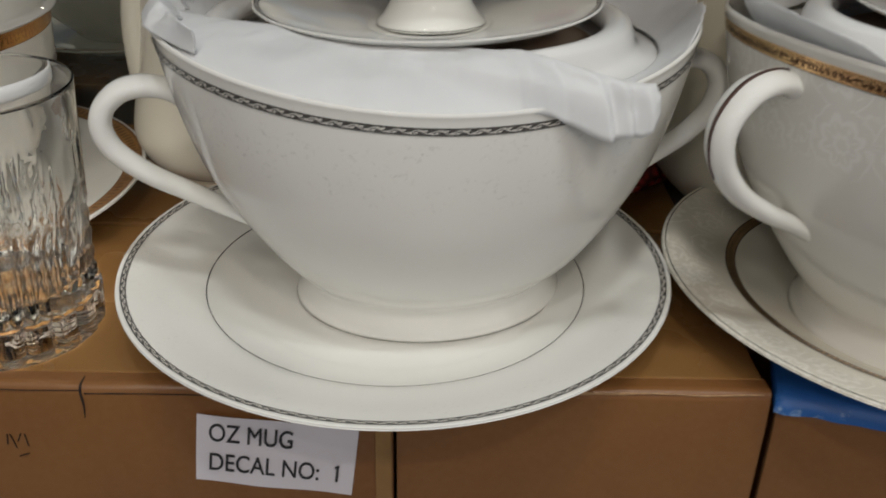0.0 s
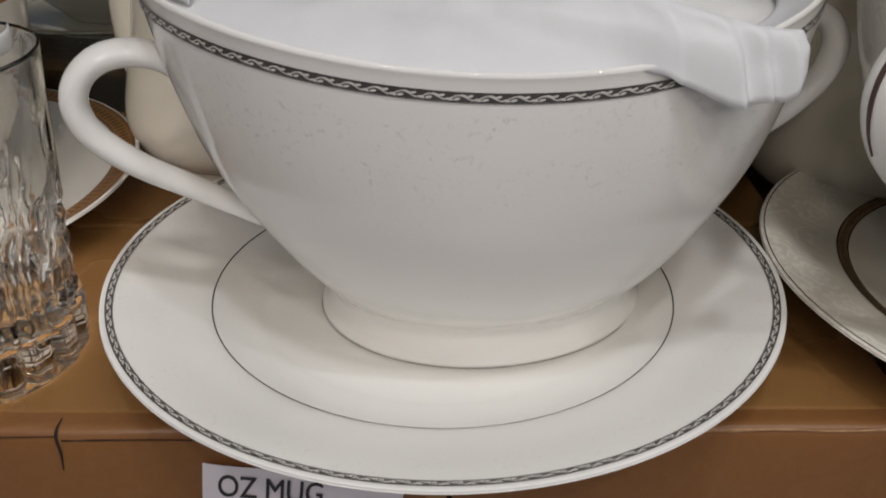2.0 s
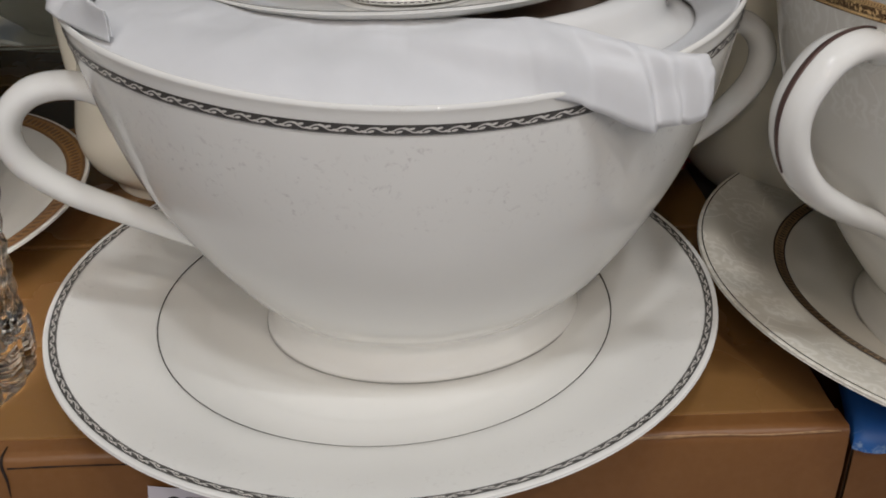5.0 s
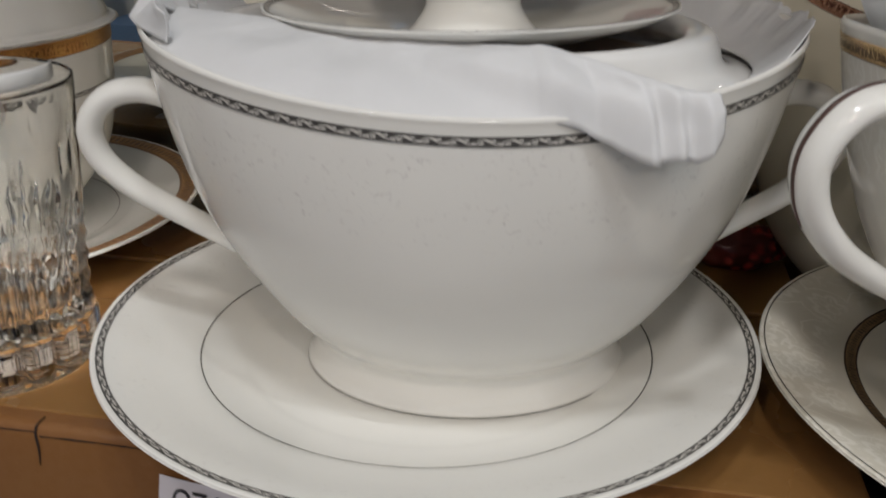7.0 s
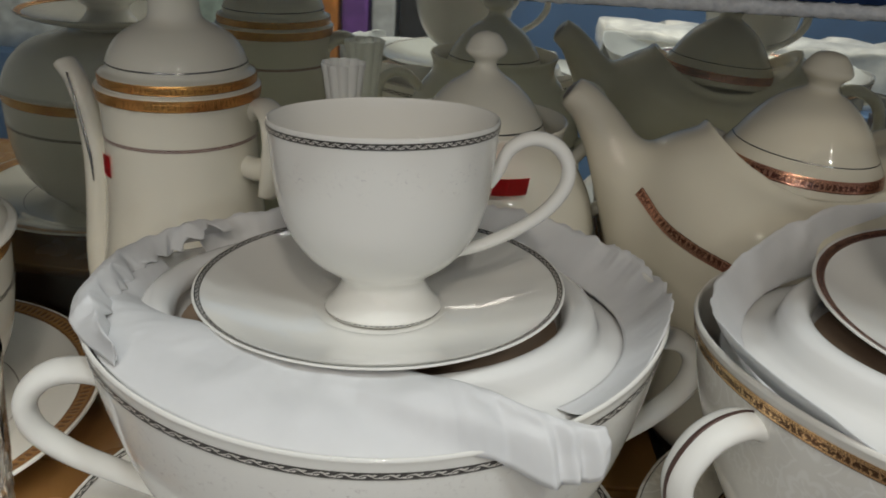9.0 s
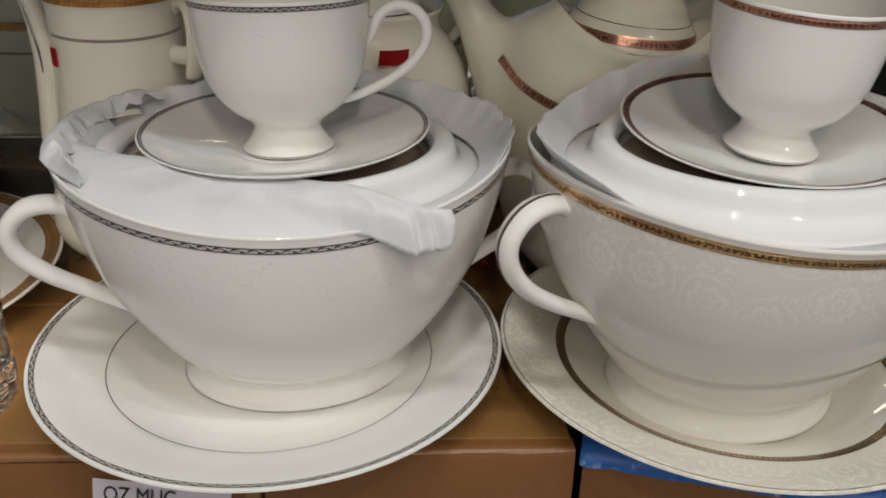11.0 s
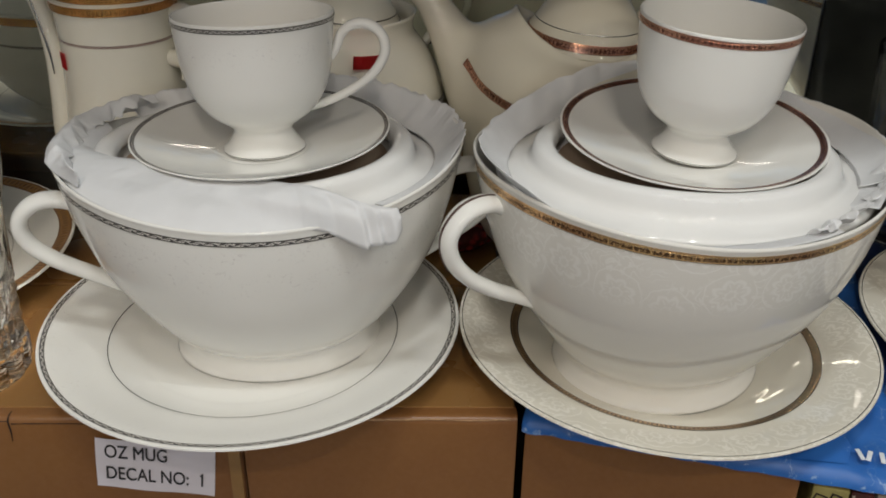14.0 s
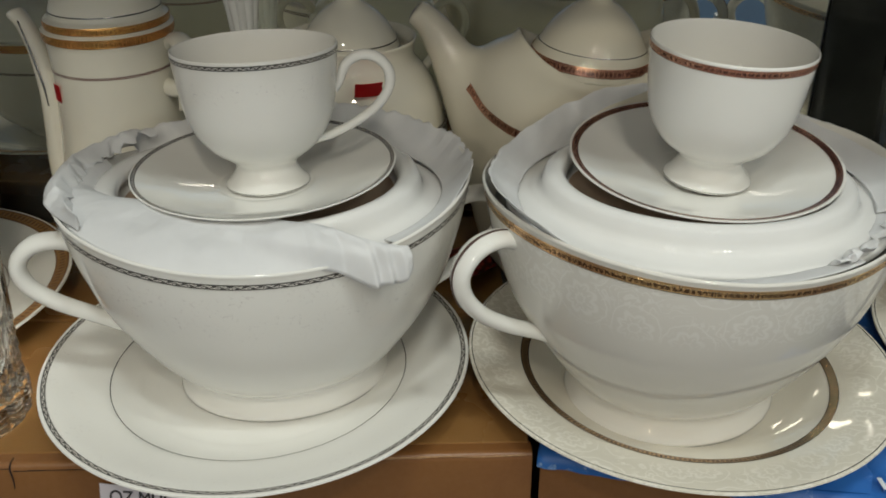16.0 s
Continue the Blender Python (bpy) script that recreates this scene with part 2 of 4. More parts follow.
def blue_card():
    n = Nodes("worn_blue_card")
    p = n.where()
    cloud = n.noise(20.0, 4.0, p)
    c = n.mix(n.ramp(cloud, 0.3, 0.7), (0.012, 0.095, 0.36), (0.030, 0.16, 0.50))
    worn = n.ramp(n.noise(55.0, 6.0, p, 0.75), 0.63, 0.70)
    edge = n.ramp(n.math("MULTIPLY_ADD", n.noise(130.0, 4.0, p, 0.7), 0.016, n.node("ShaderNodeSeparateXYZ", Vector=p).outputs[1]), 0.0062, 0.0045)
    bent = n.node("ShaderNodeVectorMath")
    bent.operation = "MULTIPLY_ADD"
    wobble = n.node("ShaderNodeTexNoise", Vector=p, Scale=60.0, Detail=3.0)
    n.feed(bent.inputs[0], wobble.outputs["Color"]), n.feed(bent.inputs[1], (0.03, 0.03, 0.03)), n.feed(bent.inputs[2], p)
    fold = n.node("ShaderNodeTexVoronoi", Vector=bent.outputs[0], Scale=42.0)
    fold.feature = "DISTANCE_TO_EDGE"
    crease = n.math("MULTIPLY", n.between(fold.outputs["Distance"], -1.0, 0.020, 0.02), n.ramp(n.noise(24.0, 3.0, p), 0.50, 0.66))
    c = n.mix(n.math("MULTIPLY", n.math("MAXIMUM", crease, n.math("MAXIMUM", worn, edge)), 0.6), c, (0.45, 0.60, 0.75))
    n.bump(cloud, 0.25, 0.003)
    return n.set(c, 0.46)


def tissue():
    n = Nodes("white_tissue")
    p = n.where()
    fine = n.noise(160.0, 4.0, p, 0.65)
    folds = n.noise(38.0, 3.0, p)
    n.bump(n.math("MULTIPLY_ADD", folds, 0.8, n.math("MULTIPLY", fine, 0.05)), 0.17, 0.006)
    c = n.mix(n.ramp(folds, 0.3, 0.7), (0.715, 0.72, 0.725), (0.775, 0.78, 0.785))
    return n.set(c, 0.55, Subsurface_Weight=0.25, Subsurface_Scale=0.004, Subsurface_Radius=(1.0, 1.0, 1.0))


def clear_glass():
    """Thick cut crystal, with faint waves in its skin."""
    n = Nodes("clear_crystal")
    n.bump(n.noise(90.0, 2.0), 0.12, 0.001)
    return n.set((0.985, 0.985, 0.97), 0.0, Transmission_Weight=1.0, IOR=1.56)


def old_mirror():
    n = Nodes("dusty_mirror")
    p = n.where()
    dust = n.ramp(n.noise(30.0, 5.0, p, 0.7), 0.45, 0.8)
    return n.set(n.mix(dust, (0.91, 0.935, 0.85), (0.82, 0.84, 0.76)), n.math("MULTIPLY_ADD", dust, 0.025, 0.003), 0.94)


CARD, BLUE, TISSUE, GLASS, MIRROR = cardboard(), blue_card(), tissue(), clear_glass(), old_mirror()
# lighter, yellower copy of CARD: light on the carton tops put into the colour
CARD_LIT = cardboard("lit_board_tops", (0.262, 0.138, 0.043), (0.225, 0.110, 0.035), 0.16)
# right and upper mirror panels: dark reflections painted as near-black and navy glass
DARK_REFLECTION = plain("dark_reflection", (0.020, 0.022, 0.019), 0.06, wear=0.3, scale=20.0)
NAVY_REFLECTION = plain("navy_reflection", (0.015, 0.03, 0.085), 0.05, wear=0.3, scale=20.0)
# far box's blue, darkened in colour for the shade at the shelf end
SHADED_BLUE = plain("shaded_blue_card", (0.010, 0.028, 0.11), 0.45, wear=0.3, scale=30.0)
CHIPPED = plain("chipped_mirror_edge", (0.90, 0.92, 0.94), 0.2, 0.0, 0.15, 220.0, 0.8)
DARK_WOOD = plain("dark_wood", (0.06, 0.035, 0.022), 0.35, wear=0.3, scale=12.0)
BOARD_GREY = plain("grey_board", (0.30, 0.29, 0.27), 0.5, wear=0.1, scale=8.0)
WALL_PALE = plain("pale_shop_wall", (0.48, 0.49, 0.50), 0.7, wear=0.06, scale=3.0)
WALL_BLUE = plain("blue_shop_wall", (0.115, 0.215, 0.41), 0.6, wear=0.15, scale=3.0)
FLOOR_TILE = plain("shop_floor_tile", (0.30, 0.29, 0.27), 0.3, wear=0.1, scale=5.0)
METAL_STRIP = plain("brushed_metal", (0.55, 0.55, 0.54), 0.3, 0.8, 0.1, 90.0)

DARK_SLIT = plain("dark_slit", (0.018, 0.009, 0.006), 0.8)
TAPE = plain("yellowed_tape", (0.27, 0.15, 0.052), 0.3, wear=0.15, scale=80.0)
PALE_SCUFF = plain("rubbed_board_edge", (0.40, 0.235, 0.115), 0.55, wear=0.3, scale=300.0)

# ---- mesh helpers ----


def thing(name, label, category, at=(0, 0, 0), turn=(0, 0, 0), group="", kind=""):
    ob = new(name)
    ob.empty_display_size = 0.02
    ob.matrix_world = pose(*at, *turn)
    return tagged(ob, label, category, group, kind)


def made(name, verts, faces, mat, parent=None, label="", uvs=None, smooth=True):
    """One mesh object from vertices and faces; uvs: one pair for each vertex of each face."""
    me = bpy.data.meshes.new(name)
    me.from_pydata([tuple(v) for v in verts], [], faces)
    if uvs is not None:
        layer = me.uv_layers.new(name="UVMap")
        layer.data.foreach_set("uv", np.asarray(uvs, float).ravel())
    me.polygons.foreach_set("use_smooth", [smooth] * len(me.polygons))
    me.materials.append(mat)
    me.update()
    ob = new(name, me)
    if parent is not None:
        ob.parent = parent
    if label:
        ob["label"] = label
    return ob


def part(name, bm, mat, parent, label="", smooth=True):
    me = bpy.data.meshes.new(name)
    bm.to_mesh(me)
    bm.free()
    me.polygons.foreach_set("use_smooth", [smooth] * len(me.polygons))
    me.materials.append(mat)
    ob = new(name, me)
    if parent is not None:
        ob.parent = parent
    if label:
        ob["label"] = label
    return ob


def curve_through(points, steps=6, closed=False):
    """A smooth line (Catmull-Rom) through points of any dimension."""
    p = np.asarray(points, float)
    q = np.vstack([2 * p[0] - p[1], p, 2 * p[-1] - p[-2]])
    out = []
    for i in range(1, len(q) - 2):
        a, b, c, d = q[i - 1:i + 3]
        for k in range(steps):
            t = k / steps
            out.append(0.5 * (2 * b + (c - a) * t + (2 * a - 5 * b + 4 * c - d) * t * t + (3 * b - a - 3 * c + d) * t ** 3))
    out.append(q[-2])
    return np.array(out)


class Form:
    """How a turned profile becomes a body: round, or oval with a rim that rises at the two ends."""

    def __init__(self, foot=1.0, rim=1.0, top=0.13, rise=0.0, base=None):
        self.foot, self.rim, self.top, self.rise, self.base = foot, rim, top, rise, base

    def place(self, r, z, a):
        w = np.clip(z / self.top, 0, 1.2)
        k = self.foot + (self.rim - self.foot) * np.clip(w, 0, 1) ** 0.8
        if self.base:
            low = np.clip((0.036 - z) / 0.022, 0, 1)
            k = k + (self.base - k) * low * low * (3 - 2 * low)
        return np.stack([r * np.cos(a), r * k * np.sin(a), z + self.rise * w ** 2 * np.cos(a) ** 2], -1)


ROUND = Form()


def turned(name, profile, mat, parent, label="", sides=96, form=ROUND, smooth_steps=5, ripple=None, unit_v=False, a0=0.0, a1=None):
    """A body of revolution from (radius, height) pairs, smoothed; the texture runs in metres round and along the profile."""
    pr = curve_through(profile, smooth_steps) if smooth_steps > 1 else np.asarray(profile, float)
    full = a1 is None
    angles = np.linspace(a0, a0 + 2 * math.pi if full else a1, sides + 1)
    ring = angles[:-1] if full else angles
    r, z = np.maximum(pr[:, 0], 0.0), pr[:, 1]
    rr = np.repeat(r[:, None], len(ring), 1)
    if ripple:
        rr = rr * ripple(np.repeat(z[:, None], len(ring), 1), np.repeat(ring[None], len(r), 0))
    verts = form.place(rr, np.repeat(z[:, None], len(ring), 1), np.repeat(ring[None], len(r), 0)).reshape(-1, 3)
    m, s = len(ring), np.r_[0, np.cumsum(np.hypot(np.diff(r), np.diff(z)))]
    if unit_v:
        s = s / s[-1]
    big = max(r.max(), 1e-6)
    faces, uvs = [], []
    for i in range(len(r) - 1):
        for j in range(sides):
            k = (j + 1) % m if full else j + 1
            quad, uv = [], []
            for (ii, jj, aa) in ((i, j, angles[j]), (i, k, angles[j + 1]), (i + 1, k, angles[j + 1]), (i + 1, j, angles[j])):
                if r[ii] < 1e-6:
                    jj = 0
                if ii * m + jj not in quad:
                    quad.append(ii * m + jj)
                    uv.append((aa * big, s[ii]))
            if len(quad) > 2:
                faces.append(quad)
                uvs += uv
    return made(name, verts, faces, mat, parent, label, uvs)


def swept(name, path, mat, parent, wide, thick, side=(0, 1, 0), label="", steps=7, ring=16):
    """A tube along a smoothed path; wide across (along side), thick in the plane; both may change along it."""
    p = curve_through(path, steps)
    n = len(p)
    t = np.gradient(p, axis=0)
    t /= np.linalg.norm(t, axis=1)[:, None]
    s = np.asarray(side, float)
    s = s[None] - (t @ s)[:, None] * t
    s /= np.linalg.norm(s, axis=1)[:, None]
    u = np.cross(t, s)
    grow = lambda v: np.interp(np.linspace(0, 1, n), np.linspace(0, 1, len(v)), v) if np.ndim(v) else np.full(n, float(v))
    w, h = grow(wide), grow(thick)
    a = np.linspace(0, 2 * math.pi, ring, endpoint=False)
    verts = (p[:, None] + (w[:, None] * np.cos(a))[..., None] * s[:, None] + (h[:, None] * np.sin(a))[..., None] * u[:, None]).reshape(-1, 3)
    faces = [(i * ring + j, i * ring + (j + 1) % ring, (i + 1) * ring + (j + 1) % ring, (i + 1) * ring + j) for i in range(n - 1) for j in range(ring)]
    faces += [tuple(range(ring))[::-1], tuple(range((n - 1) * ring, n * ring))]
    return made(name, verts, faces, mat, parent, label)


def ribbon(name, path, mat, parent, half, side=(0, 1, 0), label="", steps=7):
    """A thin painted strip with a little body along a smoothed path."""
    return swept(name, path, mat, parent, half, 0.00035, side, label, steps, 8)


def slab(name, x0, x1, y0, y1, z0, z1, mat, parent=None, bevel=0.002, label=""):
    bm = bmesh.new()
    bmesh.ops.create_cube(bm, size=1.0)
    for v in bm.verts:
        v.co = ((x0 + x1) / 2 + v.co.x * (x1 - x0), (y0 + y1) / 2 + v.co.y * (y1 - y0), (z0 + z1) / 2 + v.co.z * (z1 - z0))
    if bevel:
        bmesh.ops.bevel(bm, geom=bm.edges[:], offset=bevel, segments=2, affect="EDGES", profile=0.6)
    return part(name, bm, mat, parent, label, smooth=False)


def on_profile(profile, lo, hi, lift, by=0, count=7):
    """The stretch of a profile between two radii (by=0) or heights (by=1), lifted off the surface."""
    pr = curve_through(profile, 12)
    d = np.gradient(pr, axis=0)
    d /= np.linalg.norm(d, axis=1)[:, None]
    out = pr + lift * np.stack([d[:, 1], -d[:, 0]], 1)
    order = np.argsort(pr[:, by], kind="stable")
    want = np.linspace(lo, hi, count)
    return np.stack([np.interp(want, pr[order, by], out[order, k]) for k in (0, 1)], 1)


# ---- large structure ----
FRONT = -0.080


def carton(name, label, x0, x1, y0, y1, z0, z1, flap_at, turn=0.0):
    """A box: walls, two top flaps that meet at flap_at, coloured as if lit, a rounded worn front edge."""
    ob = thing(name, label, "cardboard box", (x0, y0, z1), (0, 0, turn), "cartons on the shelf")
    w, d, h = x1 - x0, y1 - y0, z1 - z0
    bm = bmesh.new()
    rows = [(-0.0, -h), (-0.0015, -0.06), (-0.0012, -0.02), (-0.0004, -0.0060), (0.0002, -0.0018), (0.0016, -0.0004), (0.005, -0.0006), (0.012, -0.0012)]
    cols = np.linspace(0, w, 25)
    grid = []
    for i, (y, z) in enumerate(rows):
        line = []
        for x in cols:
            sag = 0.0012 * noise.noise((x * 18 + x0 * 7, z * 25, 3.1)) if 0 < i else 0
            line.append(bm.verts.new((x, y + sag, z + 0.4 * sag)))
        grid.append(line)
    for a, b in zip(grid, grid[1:]):
        for k in range(len(cols) - 1):
            bm.faces.new((a[k], a[k + 1], b[k + 1], b[k]))
    part("front_panel", bm, CARD, ob)
    slab("side_panel", 0.0, 0.003, 0.004, d, -h, -0.006, CARD, ob, 0.001)
    slab("side_panel", w - 0.003, w, 0.004, d, -h, -0.006, CARD, ob, 0.001)
    slab("bottom_panel", 0.003, w - 0.003, 0.004, d, -h, -h + 0.003, CARD, ob, 0)
    slab("top_flap", 0.001, w - 0.001, 0.0105, flap_at - 0.0012, -0.004, -0.0006, CARD_LIT, ob, 0.0012)
    slab("top_flap", 0.001, w - 0.001, flap_at + 0.0012, d, -0.0045, -0.0002, CARD_LIT, ob, 0.0012)
    slab("inner_flap", 0.004, w - 0.004, 0.012, d - 0.004, -0.0085, -0.0055, CARD, ob, 0)
    return ob


box_label = carton("cardboard_box", "brown cardboard carton with creased edge and paper label", -0.62, 0.0014, FRONT, 0.235, -0.17, 0.0, 0.155)
crease = swept("crease", [(0.4845, 0.006, -0.0002), (0.4845, 0.0006, -0.0004), (0.4842, -0.0008, -0.004), (0.4850, -0.0016, -0.010), (0.4846, -0.0018, -0.017)], DARK_SLIT, box_label, (0.0002, 0.0006, 0.0006, 0.0002), 0.0003, (1, 0, 0), "dark creased nick")


def edge_line(parent, x0, x1, y, z, half, mat, label, seed):
    """A wavering line along the folded top edge of a carton."""
    xs = np.linspace(x0, x1, 24)
    path = [(x, y, z + 0.0008 * noise.noise((x * 40, seed, 0))) for x in xs]
    wide = [half * (0.35 + 0.65 * abs(noise.noise((x * 55, seed, 4))) * 2) for x in xs]
    return swept("edge_crease", path, mat, parent, wide, 0.0002, (0, 0, 1), label, 2, 8)


edge_line(box_label, 0.38, 0.4845, -0.0006, -0.0030, 0.0005, DARK_SLIT, "dark crease along top edge", 2.0)
edge_line(box_label, 0.4860, 0.600, -0.0009, -0.0042, 0.0006, DARK_SLIT, "dark crease along top edge", 5.0)
for k, (x, z, lean, tall) in enumerate(((0.4475, -0.030, 8, 0.006), (0.4500, -0.031, -12, 0.008), (0.4530, -0.029, 25, 0.005), (0.4560, -0.0305, -5, 0.007), (0.4535, -0.039, 70, 0.005))):
    stroke = slab("printed_bar", -0.00025, 0.00025, -0.0002, 0.0, -tall / 2, tall / 2, DARK_SLIT, box_label, 0)
    stroke.matrix_local = pose(x, -0.0016, z, 0, lean, 0)
slab("tape_strip", 0.6135, 0.6208, -0.0024, -0.0018, -0.165, -0.010, TAPE, box_label, 0.0002, "yellowed tape along side edge")
box_plain = carton("cardboard_box", "plain brown cardboard carton beside blue box", 0.0032, 0.1695, FRONT + 0.0015, 0.235, -0.17, 0.0, 0.155)
edge_line(box_plain, 0.02, 0.163, -0.0004, -0.0018, 0.0009, PALE_SCUFF, "rubbed pale top edge", 7.0)
carton("cardboard_box", "brown cardboard carton under flattened blue box", 0.1755, 0.336, -0.0740, 0.20, -0.17, -0.0118, 0.155, -15.0)


def glyphs(text, size, mat, parent, m, name="printed_text"):
    """Lettering as a mesh, from the built-in font."""
    cu = bpy.data.curves.new(name, "FONT")
    cu.body, cu.size, cu.extrude = text, size, 0.00008
    tmp = new(name, cu)
    thin = bpy.data.meshes.new_from_object(tmp.evaluated_get(bpy.context.evaluated_depsgraph_get()))
    bpy.data.objects.remove(tmp)
    verts, faces, count = [], [], len(thin.vertices)
    for k, (dx, dy) in enumerate(((0, 0), (0.00022, 0.00006), (0.0001, 0.00018))):
        verts += [(v.co.x + dx, v.co.y + dy, v.co.z + 0.00003 * k) for v in thin.vertices]
        faces += [tuple(k * count + i for i in p.vertices) for p in thin.polygons]
    me = bpy.data.meshes.new(name)
    me.from_pydata(verts, [], faces)
    me.materials.clear()
    me.materials.append(mat)
    ob = new(name, me)
    ob.parent = parent
    ob.matrix_local = m
    return ob


label_card = thing("paper_label", "white paper label printed OZ MUG DECAL NO: 1", "label", (-0.0853, FRONT - 0.0024, -0.0133), (90, 6.6, 0))
bm = bmesh.new()
paper = [[bm.verts.new((0.0722 * i / 10, -0.0388 * j / 4, 0.0005 * math.sin(i * 0.9 + j))) for i in range(11)] for j in range(5)]
for a, b in zip(paper, paper[1:]):
    for k in range(10):
        bm.faces.new((a[k], b[k], b[k + 1], a[k + 1]))
sheet = part("paper", bm, LABEL_PAPER, label_card)
line_one = glyphs("OZ MUG", 0.0118, INK, label_card, Matrix.Translation((0.0052, -0.0142, 0.0007)))
line_one.scale = (0.82, 1.22, 1)
line_two = glyphs("DECAL NO:  1", 0.0118, INK, label_card, Matrix.Translation((0.0054, -0.0312, 0.0007)))
line_two.scale = (0.83, 1.22, 1)
# the slanting flag of the figure one
end = max(v.co.x for v in line_two.data.vertices)
top = max(v.co.y for v in line_two.data.vertices if v.co.x > end - 0.001)
flag = slab("printed_text", -0.0022, 0.0, -0.0009, 0.0, 0.0, 0.00025, INK, label_card, 0)
flag.matrix_local = pose(0.0054 + 0.83 * end - 0.0004, -0.0312 + 1.22 * top, 0.0007, 0, 0, 38)

# flattened blue box under the second set
blue_box = thing("blue_box", "worn bright blue card box with torn corner and white lettering", "box", (0.1730, -0.0760, -0.002), (0, 0, -15.0))
bm = bmesh.new()
W_BLUE, D_BLUE = 0.218, 0.29
nx, ny = 48, 40
top = []
for j in range(ny + 1):
    line = []
    for i in range(nx + 1):
        x, y = W_BLUE * i / nx, D_BLUE * j / ny
        n1 = noise.noise((x * 30, y * 30, 1.7))
        z = 0.0008 * n1 - (0.003 * max(0, 1 - y / 0.012) ** 2)
        if i > nx - 8 and j < 10:
            z += 0.004 * noise.noise((x * 70, y * 70, 5.0)) - 0.0006 * (i - nx + 8)
        line.append(bm.verts.new((x, y + (0.0015 * noise.noise((x * 90, 0, 9)) if j == 0 else 0), z)))
    top.append(line)
low = [bm.verts.new((v.co.x, v.co.y - 0.001, -0.0100 + 0.001 * noise.noise((v.co.x * 60, 2, 4)))) for v in top[0]]
for a, b in zip([low] + top, top):
    for k in range(nx):
        bm.faces.new((a[k], a[k + 1], b[k + 1], b[k]))
left = [bm.verts.new((0, v[0].co.y, -0.0100)) for v in top]
right = [bm.verts.new((W_BLUE, v[-1].co.y, -0.0100)) for v in top]
for j in range(ny):
    bm.faces.new((left[j], top[j][0], top[j + 1][0], left[j + 1]))
    bm.faces.new((top[j][nx], right[j], right[j + 1], top[j + 1][nx]))
part("box_top", bm, BLUE, blue_box)
WHITE_INK = plain("white_ink", (0.75, 0.78, 0.8), 0.5)
for k, (x, lean) in enumerate(((0.1935, 16), (0.1985, -16), (0.2055, 0))):
    bar = slab("printed_bar", -0.0013, 0.0013, -0.0046, 0.0046, 0, 0.0004, WHITE_INK, blue_box, 0)
    bar.matrix_local = pose(x, 0.016, 0.0022, 0, 0, lean)
bm = bmesh.new()
tear = [bm.verts.new(c) for c in ((0.151, 0.004, 0.0005), (0.186, 0.008, 0.0005), (0.190, 0.024, 0.001), (0.186, 0.030, 0.004), (0.172, 0.026, 0.0055), (0.158, 0.020, 0.003))]
mid = bm.verts.new((0.174, 0.016, 0.0030))
for a, b in zip(tear, tear[1:] + tear[:1]):
    bm.faces.new((a, b, mid))
part("torn_flap", bm, BLUE, blue_box, "creased torn blue flap")

OLIVE_PRINT = plain("olive_printed_card", (0.26, 0.22, 0.075), 0.4, wear=0.25, scale=60.0)
MAROON = plain("maroon_card", (0.075, 0.018, 0.014), 0.4, wear=0.3, scale=50.0)
GREY_GREEN = plain("grey_green_card", (0.085, 0.115, 0.105), 0.45, wear=0.2, scale=30.0)
PALE_BOARD = plain("pale_grey_board", (0.36, 0.30, 0.24), 0.5, wear=0.2, scale=40.0)
printed = thing("printed_box", "olive printed card box with dark outlined pictures", "box", (0.337, -0.120, -0.17), (0, 0, -15))
slab("box_body", 0, 0.020, 0.0, 0.20, 0, 0.1555, OLIVE_PRINT, printed, 0.0015)
for k, (x, z, w, h) in enumerate(((0.0045, 0.146, 0.007, 0.006), (0.0130, 0.149, 0.006, 0.0035), (0.0135, 0.142, 0.007, 0.007), (0.0050, 0.135, 0.006, 0.008), (0.0135, 0.131, 0.008, 0.006))):
    for x0, x1, z0, z1 in ((0, w, 0, 0.0009), (0, w, h, h + 0.0009), (0, 0.0009, 0.0009, h), (w - 0.0009, w, 0.0009, h)):
        bar = slab("printed_bar", x0 - w / 2, x1 - w / 2, -0.0006, -0.0002, z0 - h / 2, z1 - h / 2, DARK_SLIT, printed, 0)
        bar.matrix_local = pose(x, 0, z, 0, 14, 0)
maroon_box = thing("card_box", "dark maroon card box with pale slanting stripe", "box", (0.3575, -0.1245, -0.17), (0, 0, -15))
slab("box_body", 0, 0.0125, 0.0, 0.20, 0, 0.1545, MAROON, maroon_box, 0.0015)
stripe = slab("printed_bar", -0.0008, 0.0008, -0.0006, -0.0002, -0.022, 0.018, PALE_BOARD, maroon_box, 0)
stripe.matrix_local = pose(0.0055, 0, 0.135, 0, -14, 0)
upright = thing("shelf_upright", "pale grey board upright below the shelf edge", "board", (0.3712, -0.1270, -0.17), (0, 0, -15))
slab("board", 0, 0.0062, 0.0, 0.05, 0, 0.1545, PALE_BOARD, upright, 0.001)
grey_box = thing("card_box", "grey-green card box at shelf end", "box", (0.3790, -0.1290, -0.17), (0, 0, -15))
slab("box_body", 0, 0.11, 0.0, 0.055, 0, 0.1540, GREY_GREEN, grey_box, 0.002)
sticker = thing("carton_sticker", "pale pink sticker low on plain carton", "sticker", (0.0085, FRONT - 0.0012, -0.100))
slab("sticker_paper", 0, 0.030, -0.0006, 0.0, 0, 0.0325, plain("pink_paper", (0.75, 0.42, 0.40), 0.5, wear=0.1), sticker, 0.0002)
strip = thing("metal_shelf_strip", "thin bright metal edge strip of shelf bay", "strip", (0.3960, -0.060, -0.16), (0, 3, 0))
slab("strip_body", 0, 0.006, 0, 0.012, 0, 0.26, METAL_STRIP, strip, 0.001)

